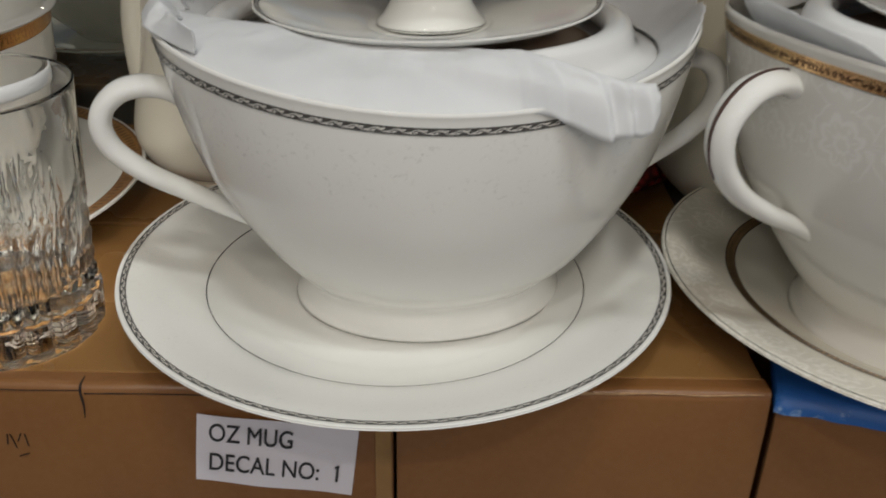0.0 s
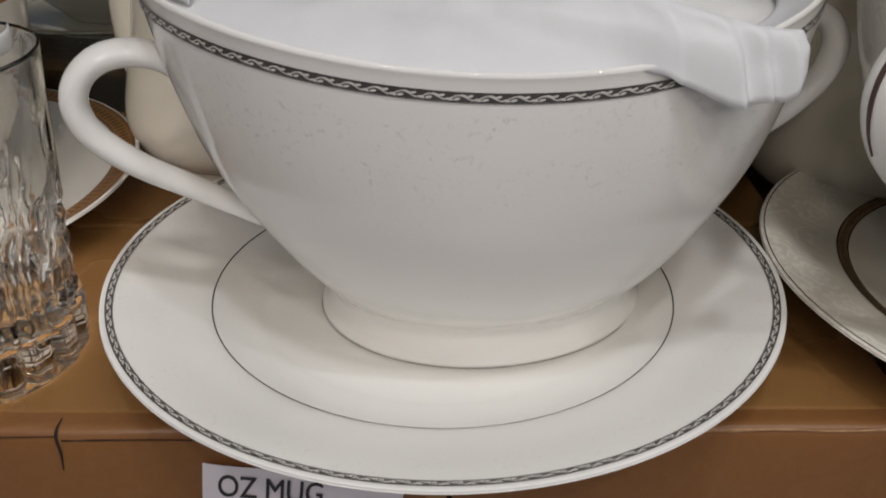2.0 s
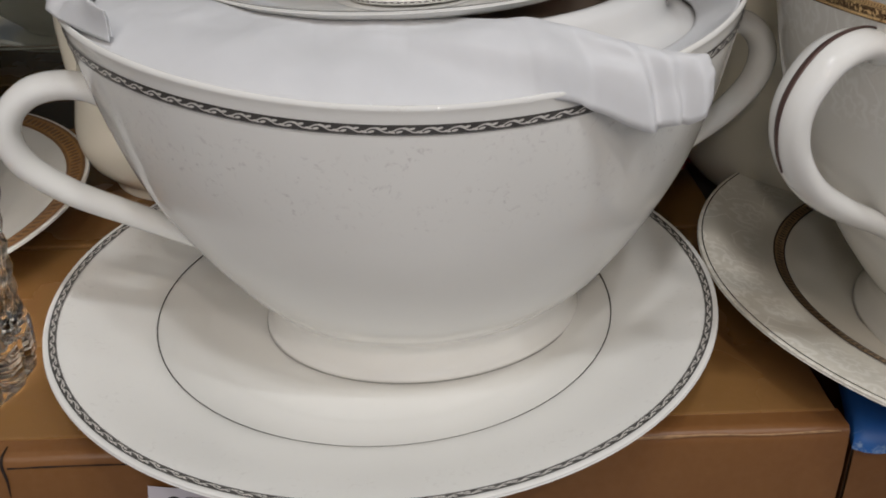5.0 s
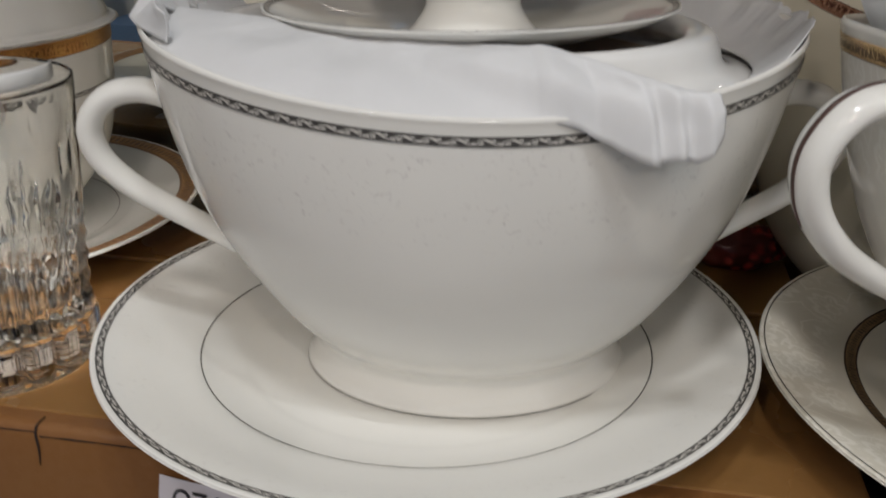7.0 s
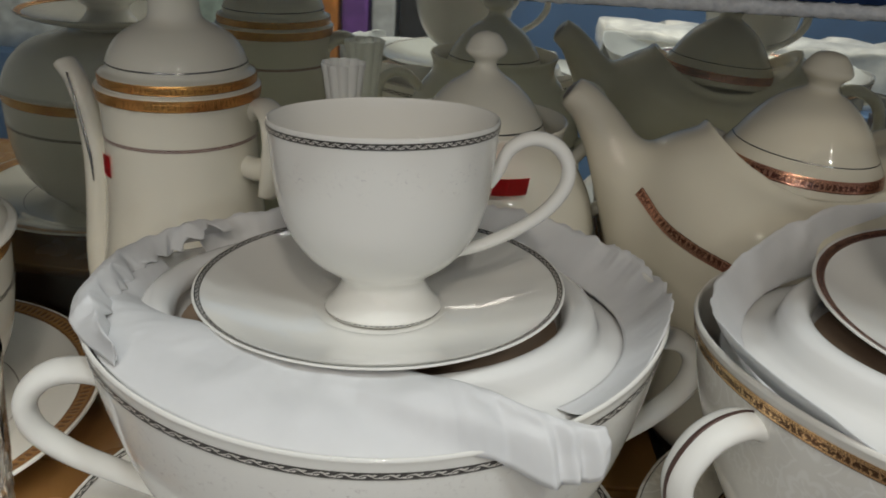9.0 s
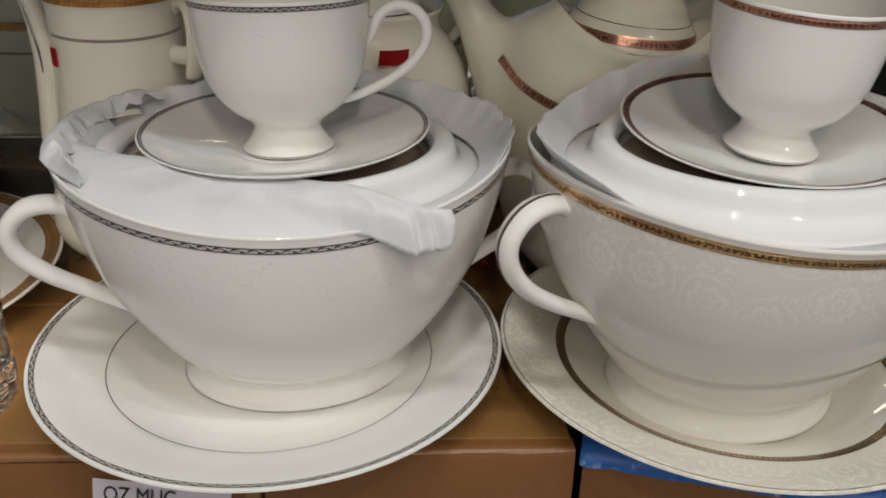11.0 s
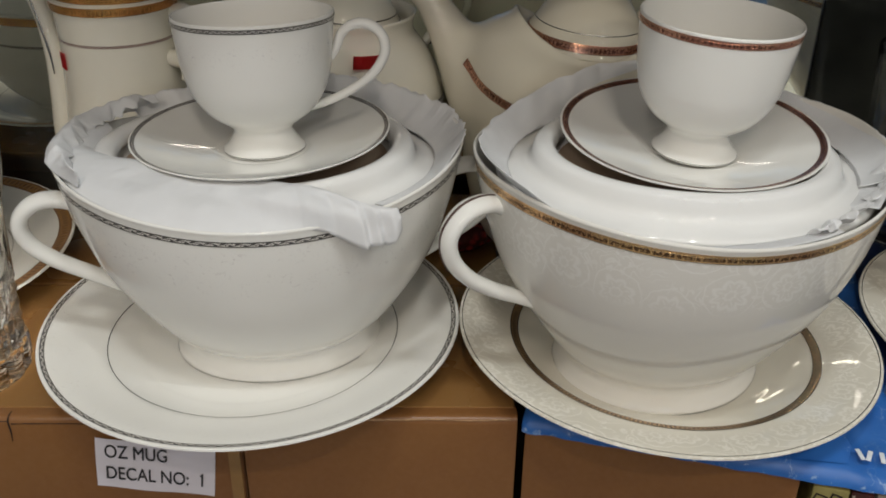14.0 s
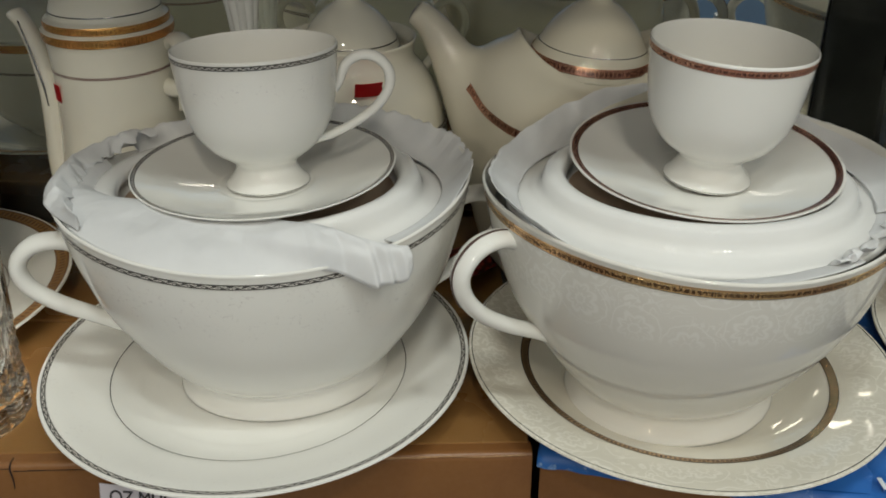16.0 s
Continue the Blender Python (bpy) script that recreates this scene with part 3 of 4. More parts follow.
shelf = tagged(slab("shelf_board", -0.9, 0.95, -0.12, 0.30, -0.20, -0.172, DARK_WOOD, None, 0.003), "dark wooden shelf board carrying cartons", "shelf", kind="structure")
tagged(slab("shelf_upper", -0.9, 0.95, -0.146, 0.23, 0.430, 0.446, BOARD_GREY, None, 0.002), "grey shelf board above the crockery", "shelf", kind="structure")

# mirror at the back of the shelf, slightly askew to the cartons
M0 = (0.05, 0.262)
mirror = thing("mirror_back", "dark dusty mirror panels along the shelf back", "mirror", (M0[0], M0[1], 0), (0, 0, -3.0), kind="structure")
slab("mirror_panel", -0.85, 0.3865, 0, 0.005, -0.172, 0.2345, MIRROR, mirror, 0)
slab("dark_reflection_panel", 0.3895, 0.95, 0, 0.005, -0.172, 0.2345, DARK_REFLECTION, mirror, 0)
slab("dark_reflection_panel", -0.85, 0.95, 0.001, 0.006, 0.2440, 0.60, NAVY_REFLECTION, mirror, 0)
bm = bmesh.new()
rim_lines = []
for k, (y, z) in enumerate(((0.001, 0.2347), (-0.002, 0.2351), (-0.0025, 0.2390), (-0.002, 0.2433), (0.002, 0.2438))):
    rim_lines.append([bm.verts.new((x, y + 0.0006 * noise.noise((x * 120, k, 0)), z + 0.0024 * noise.noise((x * 160, k * 3.0, 2)))) for x in np.linspace(-0.85, 0.95, 500)])
for a, b in zip(rim_lines, rim_lines[1:]):
    for k in range(499):
        bm.faces.new((a[k], a[k + 1], b[k + 1], b[k]))
part("chipped_edge", bm, CHIPPED, mirror, "chipped bright glass edge")

tagged(slab("wall_back", -2.4, 2.6, 0.40, 0.48, -1.0, 1.62, WALL_PALE, None, 0), "pale wall behind shelf", "wall", kind="structure")
tagged(slab("wall_left", -2.48, -2.4, -3.4, 0.48, -1.0, 1.62, WALL_PALE, None, 0), "pale shop side wall", "wall", kind="structure")
tagged(slab("wall_right", 2.6, 2.68, -3.4, 0.48, -1.0, 1.62, WALL_PALE, None, 0), "pale shop side wall", "wall", kind="structure")
tagged(slab("wall_front", -2.4, 2.6, -3.48, -3.4, -1.0, 1.62, WALL_BLUE, None, 0), "blue shop wall opposite the shelf", "wall", kind="structure")
tagged(slab("floor", -2.48, 2.68, -3.48, 0.48, -1.06, -1.0, FLOOR_TILE, None, 0), "grey tiled shop floor", "floor", kind="structure")
tagged(slab("ceiling", -2.48, 2.68, -3.48, 0.48, 1.62, 1.68, WALL_PALE, None, 0), "white shop ceiling", "ceiling", kind="structure")

for x, y, long, deep, watts, colour in LAMPS:
    fixture = thing("tube_light", "slim white ceiling tube light, unseen, some added as fill", "lamp", (x, y, 1.62), group="ceiling tube lights")
    slab("housing", -long / 2 - 0.02, long / 2 + 0.02, -deep / 2 - 0.004, deep / 2 + 0.004, -0.010, 0.0, CHINA_WHITE, fixture, 0.002)
    for side in (-1, 1):
        slab("end_cap", side * (long / 2 + 0.011) - 0.008, side * (long / 2 + 0.011) + 0.008, -deep / 2, deep / 2, -0.020, -0.010, METAL_STRIP, fixture, 0.002)
    lamp("tube_lamp", x, y, 1.588, long, deep, watts, colour, (x, y + 0.3, 0))

# ---- crockery ----
TUREEN = [(0, 0.010), (0.050, 0.010), (0.056, 0.004), (0.060, 0.0), (0.0650, 0.0), (0.0668, 0.0020), (0.0649, 0.0055), (0.0634, 0.0095), (0.0630, 0.0130), (0.0645, 0.0170),
          (0.0712, 0.0240), (0.0830, 0.039), (0.0950, 0.056), (0.1052, 0.074), (0.1128, 0.094), (0.1178, 0.112), (0.1203, 0.1235), (0.1212, 0.1265),
          (0.1195, 0.1270), (0.1165, 0.118), (0.110, 0.095), (0.100, 0.074), (0.085, 0.054), (0.06, 0.036), (0, 0.030)]
TUREEN_WALL = TUREEN[5:18]
PLATE = [(0, 0.004), (0.066, 0.004), (0.068, 0), (0.072, 0), (0.074, 0.004), (0.095, 0.009), (0.125, 0.0185), (0.1345, 0.0215), (0.1352, 0.0224),
         (0.1342, 0.0232), (0.125, 0.0212), (0.110, 0.0165), (0.099, 0.0135), (0.094, 0.0117), (0.087, 0.0094), (0.078, 0.0076), (0.064, 0.0064), (0, 0.006)]
PLATE_TOP = PLATE[9:]
SAUCER = [(0, 0.003), (0.022, 0.003), (0.023, 0), (0.026, 0), (0.0275, 0.003), (0.05, 0.0065), (0.07, 0.0125), (0.0765, 0.0158), (0.0770, 0.0163),
          (0.0762, 0.0168), (0.068, 0.0138), (0.05, 0.0085), (0.03, 0.0052), (0.025, 0.0046), (0, 0.0046)]
SAUCER_TOP = SAUCER[9:]
CUP = [(0, 0.006), (0.016, 0.006), (0.019, 0.002), (0.022, 0), (0.0242, 0), (0.0243, 0.002), (0.0215, 0.0050), (0.0186, 0.0095), (0.0178, 0.0130), (0.0205, 0.0165),
       (0.0310, 0.0245), (0.0392, 0.0365), (0.0432, 0.050), (0.0451, 0.065), (0.0461, 0.076), (0.0466, 0.0803),
       (0.0456, 0.0806), (0.0444, 0.070), (0.0420, 0.052), (0.037, 0.037), (0.027, 0.0255), (0, 0.021)]
CUP_WALL = CUP[5:16]


def plate(at, china, band, lo, hi, line=None, line_mat=GREY_LINE, label="", turn=(0, 0, 0), group="dinner plates"):
    ob = thing("dinner_plate", label, "plate", at, turn, group)
    turned("dish", PLATE, china, ob, "", 128)
    turned("border", on_profile(PLATE_TOP, lo, hi, 0.0003), band, ob, "printed border", 160, smooth_steps=1, unit_v=True)
    if line:
        turned("line", on_profile(PLATE_TOP, line - 0.00026, line + 0.00026, 0.0003, count=3), line_mat, ob, "thin painted line", 128, smooth_steps=1)
    return ob


LOW_HANDLE = [(0.1060, 0.084), (0.1060, 0.0940), (0.1085, 0.1025), (0.1150, 0.1095), (0.1255, 0.1125), (0.1362, 0.1108), (0.1440, 0.1040), (0.1465, 0.0950), (0.1425, 0.0840), (0.1300, 0.0722), (0.1130, 0.0618), (0.0990, 0.0535), (0.0860, 0.0460)]
TALL_HANDLE = [(0.1075, 0.100), (0.1075, 0.112), (0.1100, 0.1225), (0.1165, 0.1310), (0.1270, 0.1350), (0.1385, 0.1325), (0.1465, 0.1245), (0.1490, 0.1150), (0.1455, 0.1030), (0.1350, 0.0900), (0.1190, 0.0790), (0.1020, 0.0700), (0.0890, 0.0620)]


def outside(path, off):
    """A line beside a path, by off to its outer side."""
    p = np.asarray(path, float)
    t = np.gradient(p, axis=0)
    t /= np.linalg.norm(t, axis=1)[:, None]
    return p + off * np.stack([-t[:, 1], t[:, 0]], 1)


def tureen(at, yaw, rim, rise, china, band, lo, hi, label, stripe=None, tall=1.0, loop=LOW_HANDLE, wide=1.0, foot=0.83):
    """An oval footed tureen with two loop handles; stripe: paint of a line along the handles."""
    form = Form(0.95, rim, 0.126 * tall, rise, foot)
    body, wall = ([(r * (1 + (wide - 1) * min(1, max(0, (z - 0.02) / 0.06))), z * tall) for r, z in pr] for pr in (TUREEN, TUREEN_WALL))
    ob = thing("soup_tureen", label, "tureen", at, (0, 0, yaw), "soup tureens")
    turned("bowl", body, china, ob, "", 144, form)
    turned("border", on_profile(wall, lo, hi, 0.0003, 1), band, ob, "printed border", 192, form, 1, unit_v=True)
    # grey line painted for the dark contact shade under the foot
    turned("foot_line", [(0.0668, 0.0008), (0.0671, 0.0011), (0.0670, 0.0014)], CONTACT_LINE, ob, "thin painted line", 96, form, 1)
    for s in (1, -1):
        swept("handle", [(s * d, 0, z) for d, z in loop], CHINA, ob, (0.0025, 0.0050, 0.0070, 0.0078, 0.0078, 0.0072, 0.0066, 0.0064, 0.0064, 0.007), (0.0022, 0.0040, 0.0046, 0.0049, 0.0049, 0.0049, 0.0046, 0.0041, 0.0036))
        if stripe:
            line = outside(curve_through(loop, 7), 0.0051)[24:58:3]
            ribbon("handle_line", [(s * d, 0, z) for d, z in line], stripe, ob, (0.0004, 0.0009, 0.0011, 0.0011, 0.0009, 0.0003), label="painted line along handle", steps=3)
    return ob


def cup(at, turn, band, lo, hi, label, side=0.0, china=CHINA, slim=1.0, tall=1.0):
    """A footed teacup; side: the way the handle points, in degrees; slim and tall stretch the bowl above its foot."""
    ob = thing("teacup", label, "cup", at, turn, "footed teacups")
    grown = lambda pr: [(r * (1 + (slim - 1) * min(1.0, max(0.0, (z - 0.015) / 0.03))), z * tall) for r, z in pr]
    turned("bowl", grown(CUP), china, ob, "", 96)
    turned("border", on_profile(grown(CUP_WALL), lo * tall, hi * tall, 0.00025, 1), band, ob, "printed border", 128, smooth_steps=1, unit_v=True)
    turned("foot_line", [(0.0245, 0.0004), (0.0246, 0.0010), (0.0243, 0.0014)], GREY_LINE, ob, "thin painted line", 64, smooth_steps=1)
    c, s = math.cos(radians(side)), math.sin(radians(side))
    path = [(0.0430, 0.0535), (0.0462, 0.0590), (0.0505, 0.0685), (0.0590, 0.0735), (0.0685, 0.0715), (0.0745, 0.0640), (0.0740, 0.0540), (0.0665, 0.0435), (0.0545, 0.0350), (0.0420, 0.0290), (0.0330, 0.0262), (0.0260, 0.0250)]
    swept("handle", [(d * c * slim, d * s * slim, z * tall) for d, z in path], CHINA, ob, (0.0020, 0.0032, 0.0042, 0.0045, 0.0042, 0.0038, 0.0036, 0.0036, 0.0040), (0.0018, 0.0026, 0.0030, 0.0031, 0.0030, 0.0028, 0.0026, 0.0026, 0.0028), side=(-s, c, 0))
    return ob


def saucer(at, turn, band, lo, hi, label):
    ob = thing("saucer", label, "saucer", at, turn, "saucers")
    turned("dish", SAUCER, CHINA, ob, "", 96)
    turned("border", on_profile(SAUCER_TOP, lo, hi, 0.00025), band, ob, "printed border", 128, smooth_steps=1, unit_v=True)
    return ob


LID = [(0.084, -0.001), (0.100, -0.0015), (0.1105, -0.001), (0.1125, 0.002), (0.1105, 0.005), (0.102, 0.0068), (0.0975, 0.0100), (0.0955, 0.0160), (0.0935, 0.0195),
       (0.0890, 0.0210), (0.0835, 0.0195), (0.0808, 0.0145), (0.0800, 0.0070), (0.0, 0.0065)]


def lid(at, yaw, ratio, label, k=1.0, edge=0.1125):
    """An upturned lid: k scales the ring, edge is the radius of the flange."""
    ob = thing("tureen_lid", label, "lid", at, (0, 0, yaw), "upturned lids")
    form = Form(ratio, ratio, 0.126, 0.0)
    spread = (edge - 0.0975 * k) / 0.015
    turned("lid_body", [(r * k if r <= 0.0975 else 0.0975 * k + 0.0045 if r == 0.102 else 0.0975 * k + (r - 0.0975) * spread, z) for r, z in LID], CHINA_WHITE, ob, "", 128, form)
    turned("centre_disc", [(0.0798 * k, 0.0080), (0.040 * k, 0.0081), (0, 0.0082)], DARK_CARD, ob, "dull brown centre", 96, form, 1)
    return ob


def paper_sheet(name, wrap, at, yaw, a, ratio, start, stop, inner, outer, wave, seed, cols=180, rows=14, bulge=0.0, pleats=18.0, drop=None, ridge=None):
    """One crumpled sheet of a wrap: between two angles (degrees) of a tureen's oval, from (share of the rim, height) inner to outer."""
    yr = radians(yaw)
    bm = bmesh.new()
    grid = []
    for i in range(cols + 1):
        f = i / cols
        ang = radians(start + (stop - start) * f)
        line = []
        for j in range(rows + 1):
            s = j / rows
            (r0, z0), (r1, z1) = inner(f), outer(f)
            n1 = noise.noise((ang * pleats * 0.35, s * 1.3, seed))
            n2 = noise.noise((ang * pleats, s * 2.6, seed + 7))
            n3 = noise.noise((ang * pleats * 2.2, s * 7, seed + 3))
            w = wave(f, s)
            r = a * (r0 + (r1 - r0) * s) + w * (0.6 * n2 + 0.12 * n3)
            z = z0 + (z1 - z0) * (s ** drop(f) if drop else s) + bulge * math.sin(math.pi * s) * (1 + 0.4 * n1) + w * (0.75 * n1 + 0.45 * n2 + 0.12 * n3)
            if ridge:
                z += ridge(f, s)
            x, y = r * math.cos(ang), r * ratio * math.sin(ang)
            line.append(bm.verts.new((at[0] + x * math.cos(yr) - y * math.sin(yr), at[1] + x * math.sin(yr) + y * math.cos(yr), z)))
        grid.append(line)
    for p, q in zip(grid, grid[1:]):
        for k in range(rows):
            bm.faces.new((p[k], p[k + 1], q[k + 1], q[k]))
    ob = part(name, bm, TISSUE, wrap)
    thick = ob.modifiers.new("thickness", "SOLIDIFY")
    thick.thickness = 0.0003
    return ob


def lerp(a, b, f):
    return a + (b - a) * max(0.0, min(1.0, f))


# the silver-bordered set
C1, Y1 = (0.0163, 0.002), 13.0
plate((0, 0, 0.0), PLATE_SPRIG, SILVER_ROPE, 0.1304, 0.1333, 0.0945, GREY_LINE, "cream china dinner plate with silver rope border on carton")
tureen((C1[0], C1[1], 0.006), Y1, 0.813, 0.0134, CHINA_SPRIG, SILVER_ROPE, 0.1190, 0.1222, "cream oval soup tureen with silver rope border on plate")
lid((0.0105, 0.004, 0.1245), 4.0, 0.80, "white china lid lying upside down on tureen")
saucer((0.0146, 0.0055, 0.1348), (-0.9, -1.3, 0), SILVER_FINE, 0.0741, 0.0762, "cream china saucer with silver border on upturned lid")
cup((0.0157, 0.0052, 0.1392), (-4.5, -1.4, 0), SILVER_FINE, 0.0771, 0.0796, "cream footed teacup with silver rope border on saucer", 2.0, CUP_SPRIG)


def at_angle(start, stop, *pairs):
    """A value along a sheet that runs between two angles, from (angle, value) pairs."""
    return lambda f: float(np.interp(start + (stop - start) * f, [p[0] for p in pairs], [p[1] for p in pairs]))


def rim_height(base, rise, start, stop):
    """Height of a tureen's rim along a sheet that runs between two angles."""
    return lambda f: base + rise * math.cos(radians(start + (stop - start) * f)) ** 2


rim_front, rim_left, rim_back = rim_height(0.1318, 0.0134, 150, 297), rim_height(0.1325, 0.0134, 126, 208), rim_height(0.1325, 0.0134, -58, 132)
wrap = thing("tissue_wrap", "crumpled white tissue paper lining silver-bordered tureen", "tissue paper", group="tissue wraps")
A0, A1 = 150, 297
edge_in = at_angle(A0, A1, (150, 0.86), (173, 0.82), (204, 0.62), (258, 0.62), (270, 0.67), (277, 0.73), (284, 0.81), (289, 0.93), (292, 1.0), (297, 1.10))
edge_high = at_angle(A0, A1, (150, 0.143), (172, 0.143), (198, 0.1485), (268, 0.1485), (278, 0.1475), (285, 0.1445), (290, 0.1415), (297, 0.1370))
edge_out = at_angle(A0, A1, (150, 0.984), (190, 0.982), (215, 0.976), (262, 0.974), (276, 0.985), (280, 1.005), (284, 1.035), (287, 1.09), (289, 1.13), (290.5, 1.105), (292, 1.16), (293.5, 1.14), (295, 1.19), (297, 1.17))
edge_low = at_angle(A0, A1, (270, 0.1318), (278, 0.1315), (282, 0.1290), (285, 0.1250), (288, 0.1205), (290, 0.1185), (292, 0.1210), (294, 0.1200), (297, 0.1270))
past = at_angle(A0, A1, (266, 0.0), (276, 0.3), (281, 0.8), (286, 1.0))
fold_at = at_angle(A0, A1, (248, 0.30), (258, 0.42), (265, 0.55), (273, 0.74), (281, 0.86), (300, 0.95))
fold_high = at_angle(A0, A1, (240, 0.0), (256, 0.0022), (266, 0.0042), (280, 0.0040), (290, 0.0026), (300, 0.001))


def twist(f, s):
    """The long fold of the front sheet: a slow rise from the lid, a steep fall to the rim."""
    d = s - fold_at(f)
    return fold_high(f) * math.exp(-(d / (0.30 if d < 0 else 0.10)) ** 2)


paper_sheet("front_sheet", wrap, C1, Y1, 0.1205, 0.82, A0, A1, lambda f: (edge_in(f), edge_high(f)), lambda f: (edge_out(f), edge_low(f) * past(f) + (rim_front(f) - 0.0003) * (1 - past(f))),
            lambda f, s: 0.0013 * math.sin(math.pi * min(1, s * 1.15)) + 0.0062 * past(f) * s * s, 2.0, 400, 36, 0.0050, 9.0, lambda f: 1 + 1.6 * past(f), twist)
ruffle_out = at_angle(126, 208, (126, 0.99), (168, 1.01), (188, 1.028), (200, 0.99), (208, 0.965))
paper_sheet("ruffle", wrap, C1, Y1, 0.1205, 0.82, 126, 208, lambda f: (lerp(0.885, 0.955, (f - 0.72) * 3.6), lerp(0.1500, 0.1460, f)), lambda f: (ruffle_out(f), rim_left(f) + lerp(0.0045, 0.0012, (f - 0.5) * 2)),
            lambda f, s: 0.0012 + 0.0095 * (1 - s) ** 2 * min(1, 6 * (1 - f)), 11.0, 360, 24, 0.0080, 11.5)
paper_sheet("back_sheet", wrap, C1, Y1, 0.1205, 0.82, -58, 132, lambda f: (0.855, 0.1318), lambda f: (lerp(0.984, 1.012, (f - 0.13) * 10), lerp(rim_back(f) - 0.0004, 0.1520 + 0.0025 * math.cos(9 * f), (f - 0.12) * 9)),
            lambda f, s: (0.0003 + 0.0024 * s) * lerp(0.15, 1.0, (f - 0.12) * 10), 21.0, 380, 14, -0.0015, 26.0)

# the copper-bordered set
C2, Y2 = (0.262, -0.0215), 24.0
plate((0.2708, -0.0045, -0.0019), PLATE_LACE, BRONZE_ROPE, 0.0958, 0.1012, 0.1335, GREY_LINE, "cream china plate with copper ring and pale lace", (-0.4, 0.8, 0))
tureen((C2[0], C2[1], 0.0055), Y2, 0.90, 0.0114, CHINA_LACE, COPPER_GOLD, 0.1308, 0.1357, "cream oval soup tureen with gilt copper border on plate", BROWN_LINE, 1.095, TALL_HANDLE, 1.02, 0.92)
lid((0.2625, -0.024, 0.1345), -6.0, 0.83, "white china lid lying upside down in tureen", 0.91, 0.1080)
saucer((0.2692, -0.0080, 0.1435), (3.9, 0.3, 0), COPPER_BEADS, 0.0720, 0.0757, "cream china saucer with copper border tilted on lid")
cup((0.2700, -0.0165, 0.1490), (1.2, 3.0, 0), COPPER_BEADS, 0.0757, 0.0797, "cream footed teacup with copper border on tilted saucer", 62.0, CHINA, 0.95, 0.975)

rim_wall, rim_scrap = rim_height(0.1435, 0.0114, -46, 212), rim_height(0.1435, 0.0114, 262, 324)
wrap = thing("tissue_wrap", "crumpled white tissue paper lining copper-bordered tureen", "tissue paper", group="tissue wraps")
paper_sheet("back_sheet", wrap, C2, Y2, 0.1217, 0.89, -46, 212, lambda f: (lerp(0.845, 0.955, (f - 0.93) * 14), lerp(0.1425, rim_wall(f) - 0.006, (f - 0.93) * 14)),
            lambda f: (lerp(1.015, 0.982, (f - 0.94) * 17) - 0.095 * math.exp(-((f - 0.60) / 0.17) ** 2) + 0.03 * math.exp(-((f - 0.90) / 0.07) ** 2), lerp(0.1545 + 0.0175 * math.exp(-((f - 0.50) / 0.17) ** 2) + 0.0125 * math.exp(-((f - 0.87) / 0.09) ** 2), rim_wall(f) - 0.002, (f - 0.94) * 16)),
            lambda f, s: (0.0006 + 0.0026 * s) * min(1, 0.15 + (1 - f) * 7), 31.0, 420, 14, -0.002, 9.0)
for k, (a0, a1) in enumerate(((273, 282), (284, 290), (293, 297), (299, 306), (308, 324))):
    paper_sheet("crumpled_scrap", wrap, C2, Y2, 0.1217, 0.89, a0, a1, lambda f: (0.89 + 0.02 * math.sin(5 * f), 0.1415), lambda f: (0.955 + 0.012 * math.sin(4 * f), 0.1455 + 0.0012 * k),
                lambda f, s: 0.0010 + 0.0042 * math.sin(math.pi * f), 44.0 + k, 50, 14, 0.003 - 0.0008 * k, 30.0)
paper_sheet("side_strip", wrap, C2, Y2, 0.1217, 0.89, 299, 346, lambda f: (0.84, 0.1405), lambda f: (0.981, 0.1440 + 0.004 * f), lambda f, s: 0.0012, 52.0, 60, 10, 0.0, 14.0)
paper_sheet("front_strip", wrap, C2, Y2, 0.1217, 0.89, 204, 281, lambda f: (0.86, 0.1390), lambda f: (0.980, 0.1430), lambda f, s: 0.0008, 47.0, 100, 8, 0.001, 8.0)


# ---- pots at the back ----
def red_sticker(at, turn, w, h, bend):
    ob = thing("price_sticker", "small bright red price sticker on china pot", "sticker", at, turn)
    bm = bmesh.new()
    g = [[bm.verts.new((w * (i / 8 - 0.5), -bend + math.sqrt(max(0, bend * bend - (w * (i / 8 - 0.5)) ** 2)), h * (j - 0.5))) for i in range(9)] for j in range(2)]
    for v in bm.verts:
        v.co.y = -v.co.y
    for k in range(8):
        bm.faces.new((g[0][k], g[0][k + 1], g[1][k + 1], g[1][k]))
    bmesh.ops.solidify(bm, geom=bm.faces[:], thickness=0.0003)
    part("sticker_paper", bm, RED_PAPER, ob)
    return ob


COFFEE = [(r, z * 1.028) for r, z in [(0, 0.004), (0.038, 0.004), (0.040, 0), (0.0435, 0), (0.0455, 0.006), (0.0560, 0.016), (0.0600, 0.030), (0.0568, 0.050), (0.0508, 0.075), (0.0465, 0.105), (0.0438, 0.135), (0.0430, 0.157),
          (0.0432, 0.172), (0.0438, 0.1785), (0.0449, 0.1815), (0.0455, 0.1845), (0.0455, 0.188), (0.0430, 0.1885), (0.0400, 0.184), (0.038, 0.165), (0.0, 0.16)]]
COFFEE_LID = [(r, z + 0.0053) for r, z in [(0.0, 0.188), (0.0405, 0.1885), (0.0430, 0.1895), (0.0432, 0.1945), (0.0392, 0.1972), (0.0384, 0.2010), (0.0362, 0.2070), (0.0318, 0.2130), (0.0252, 0.2180), (0.0185, 0.2212), (0.0148, 0.2245), (0.0138, 0.2300),
              (0.0142, 0.238), (0.0150, 0.245), (0.0105, 0.253), (0, 0.255)]]


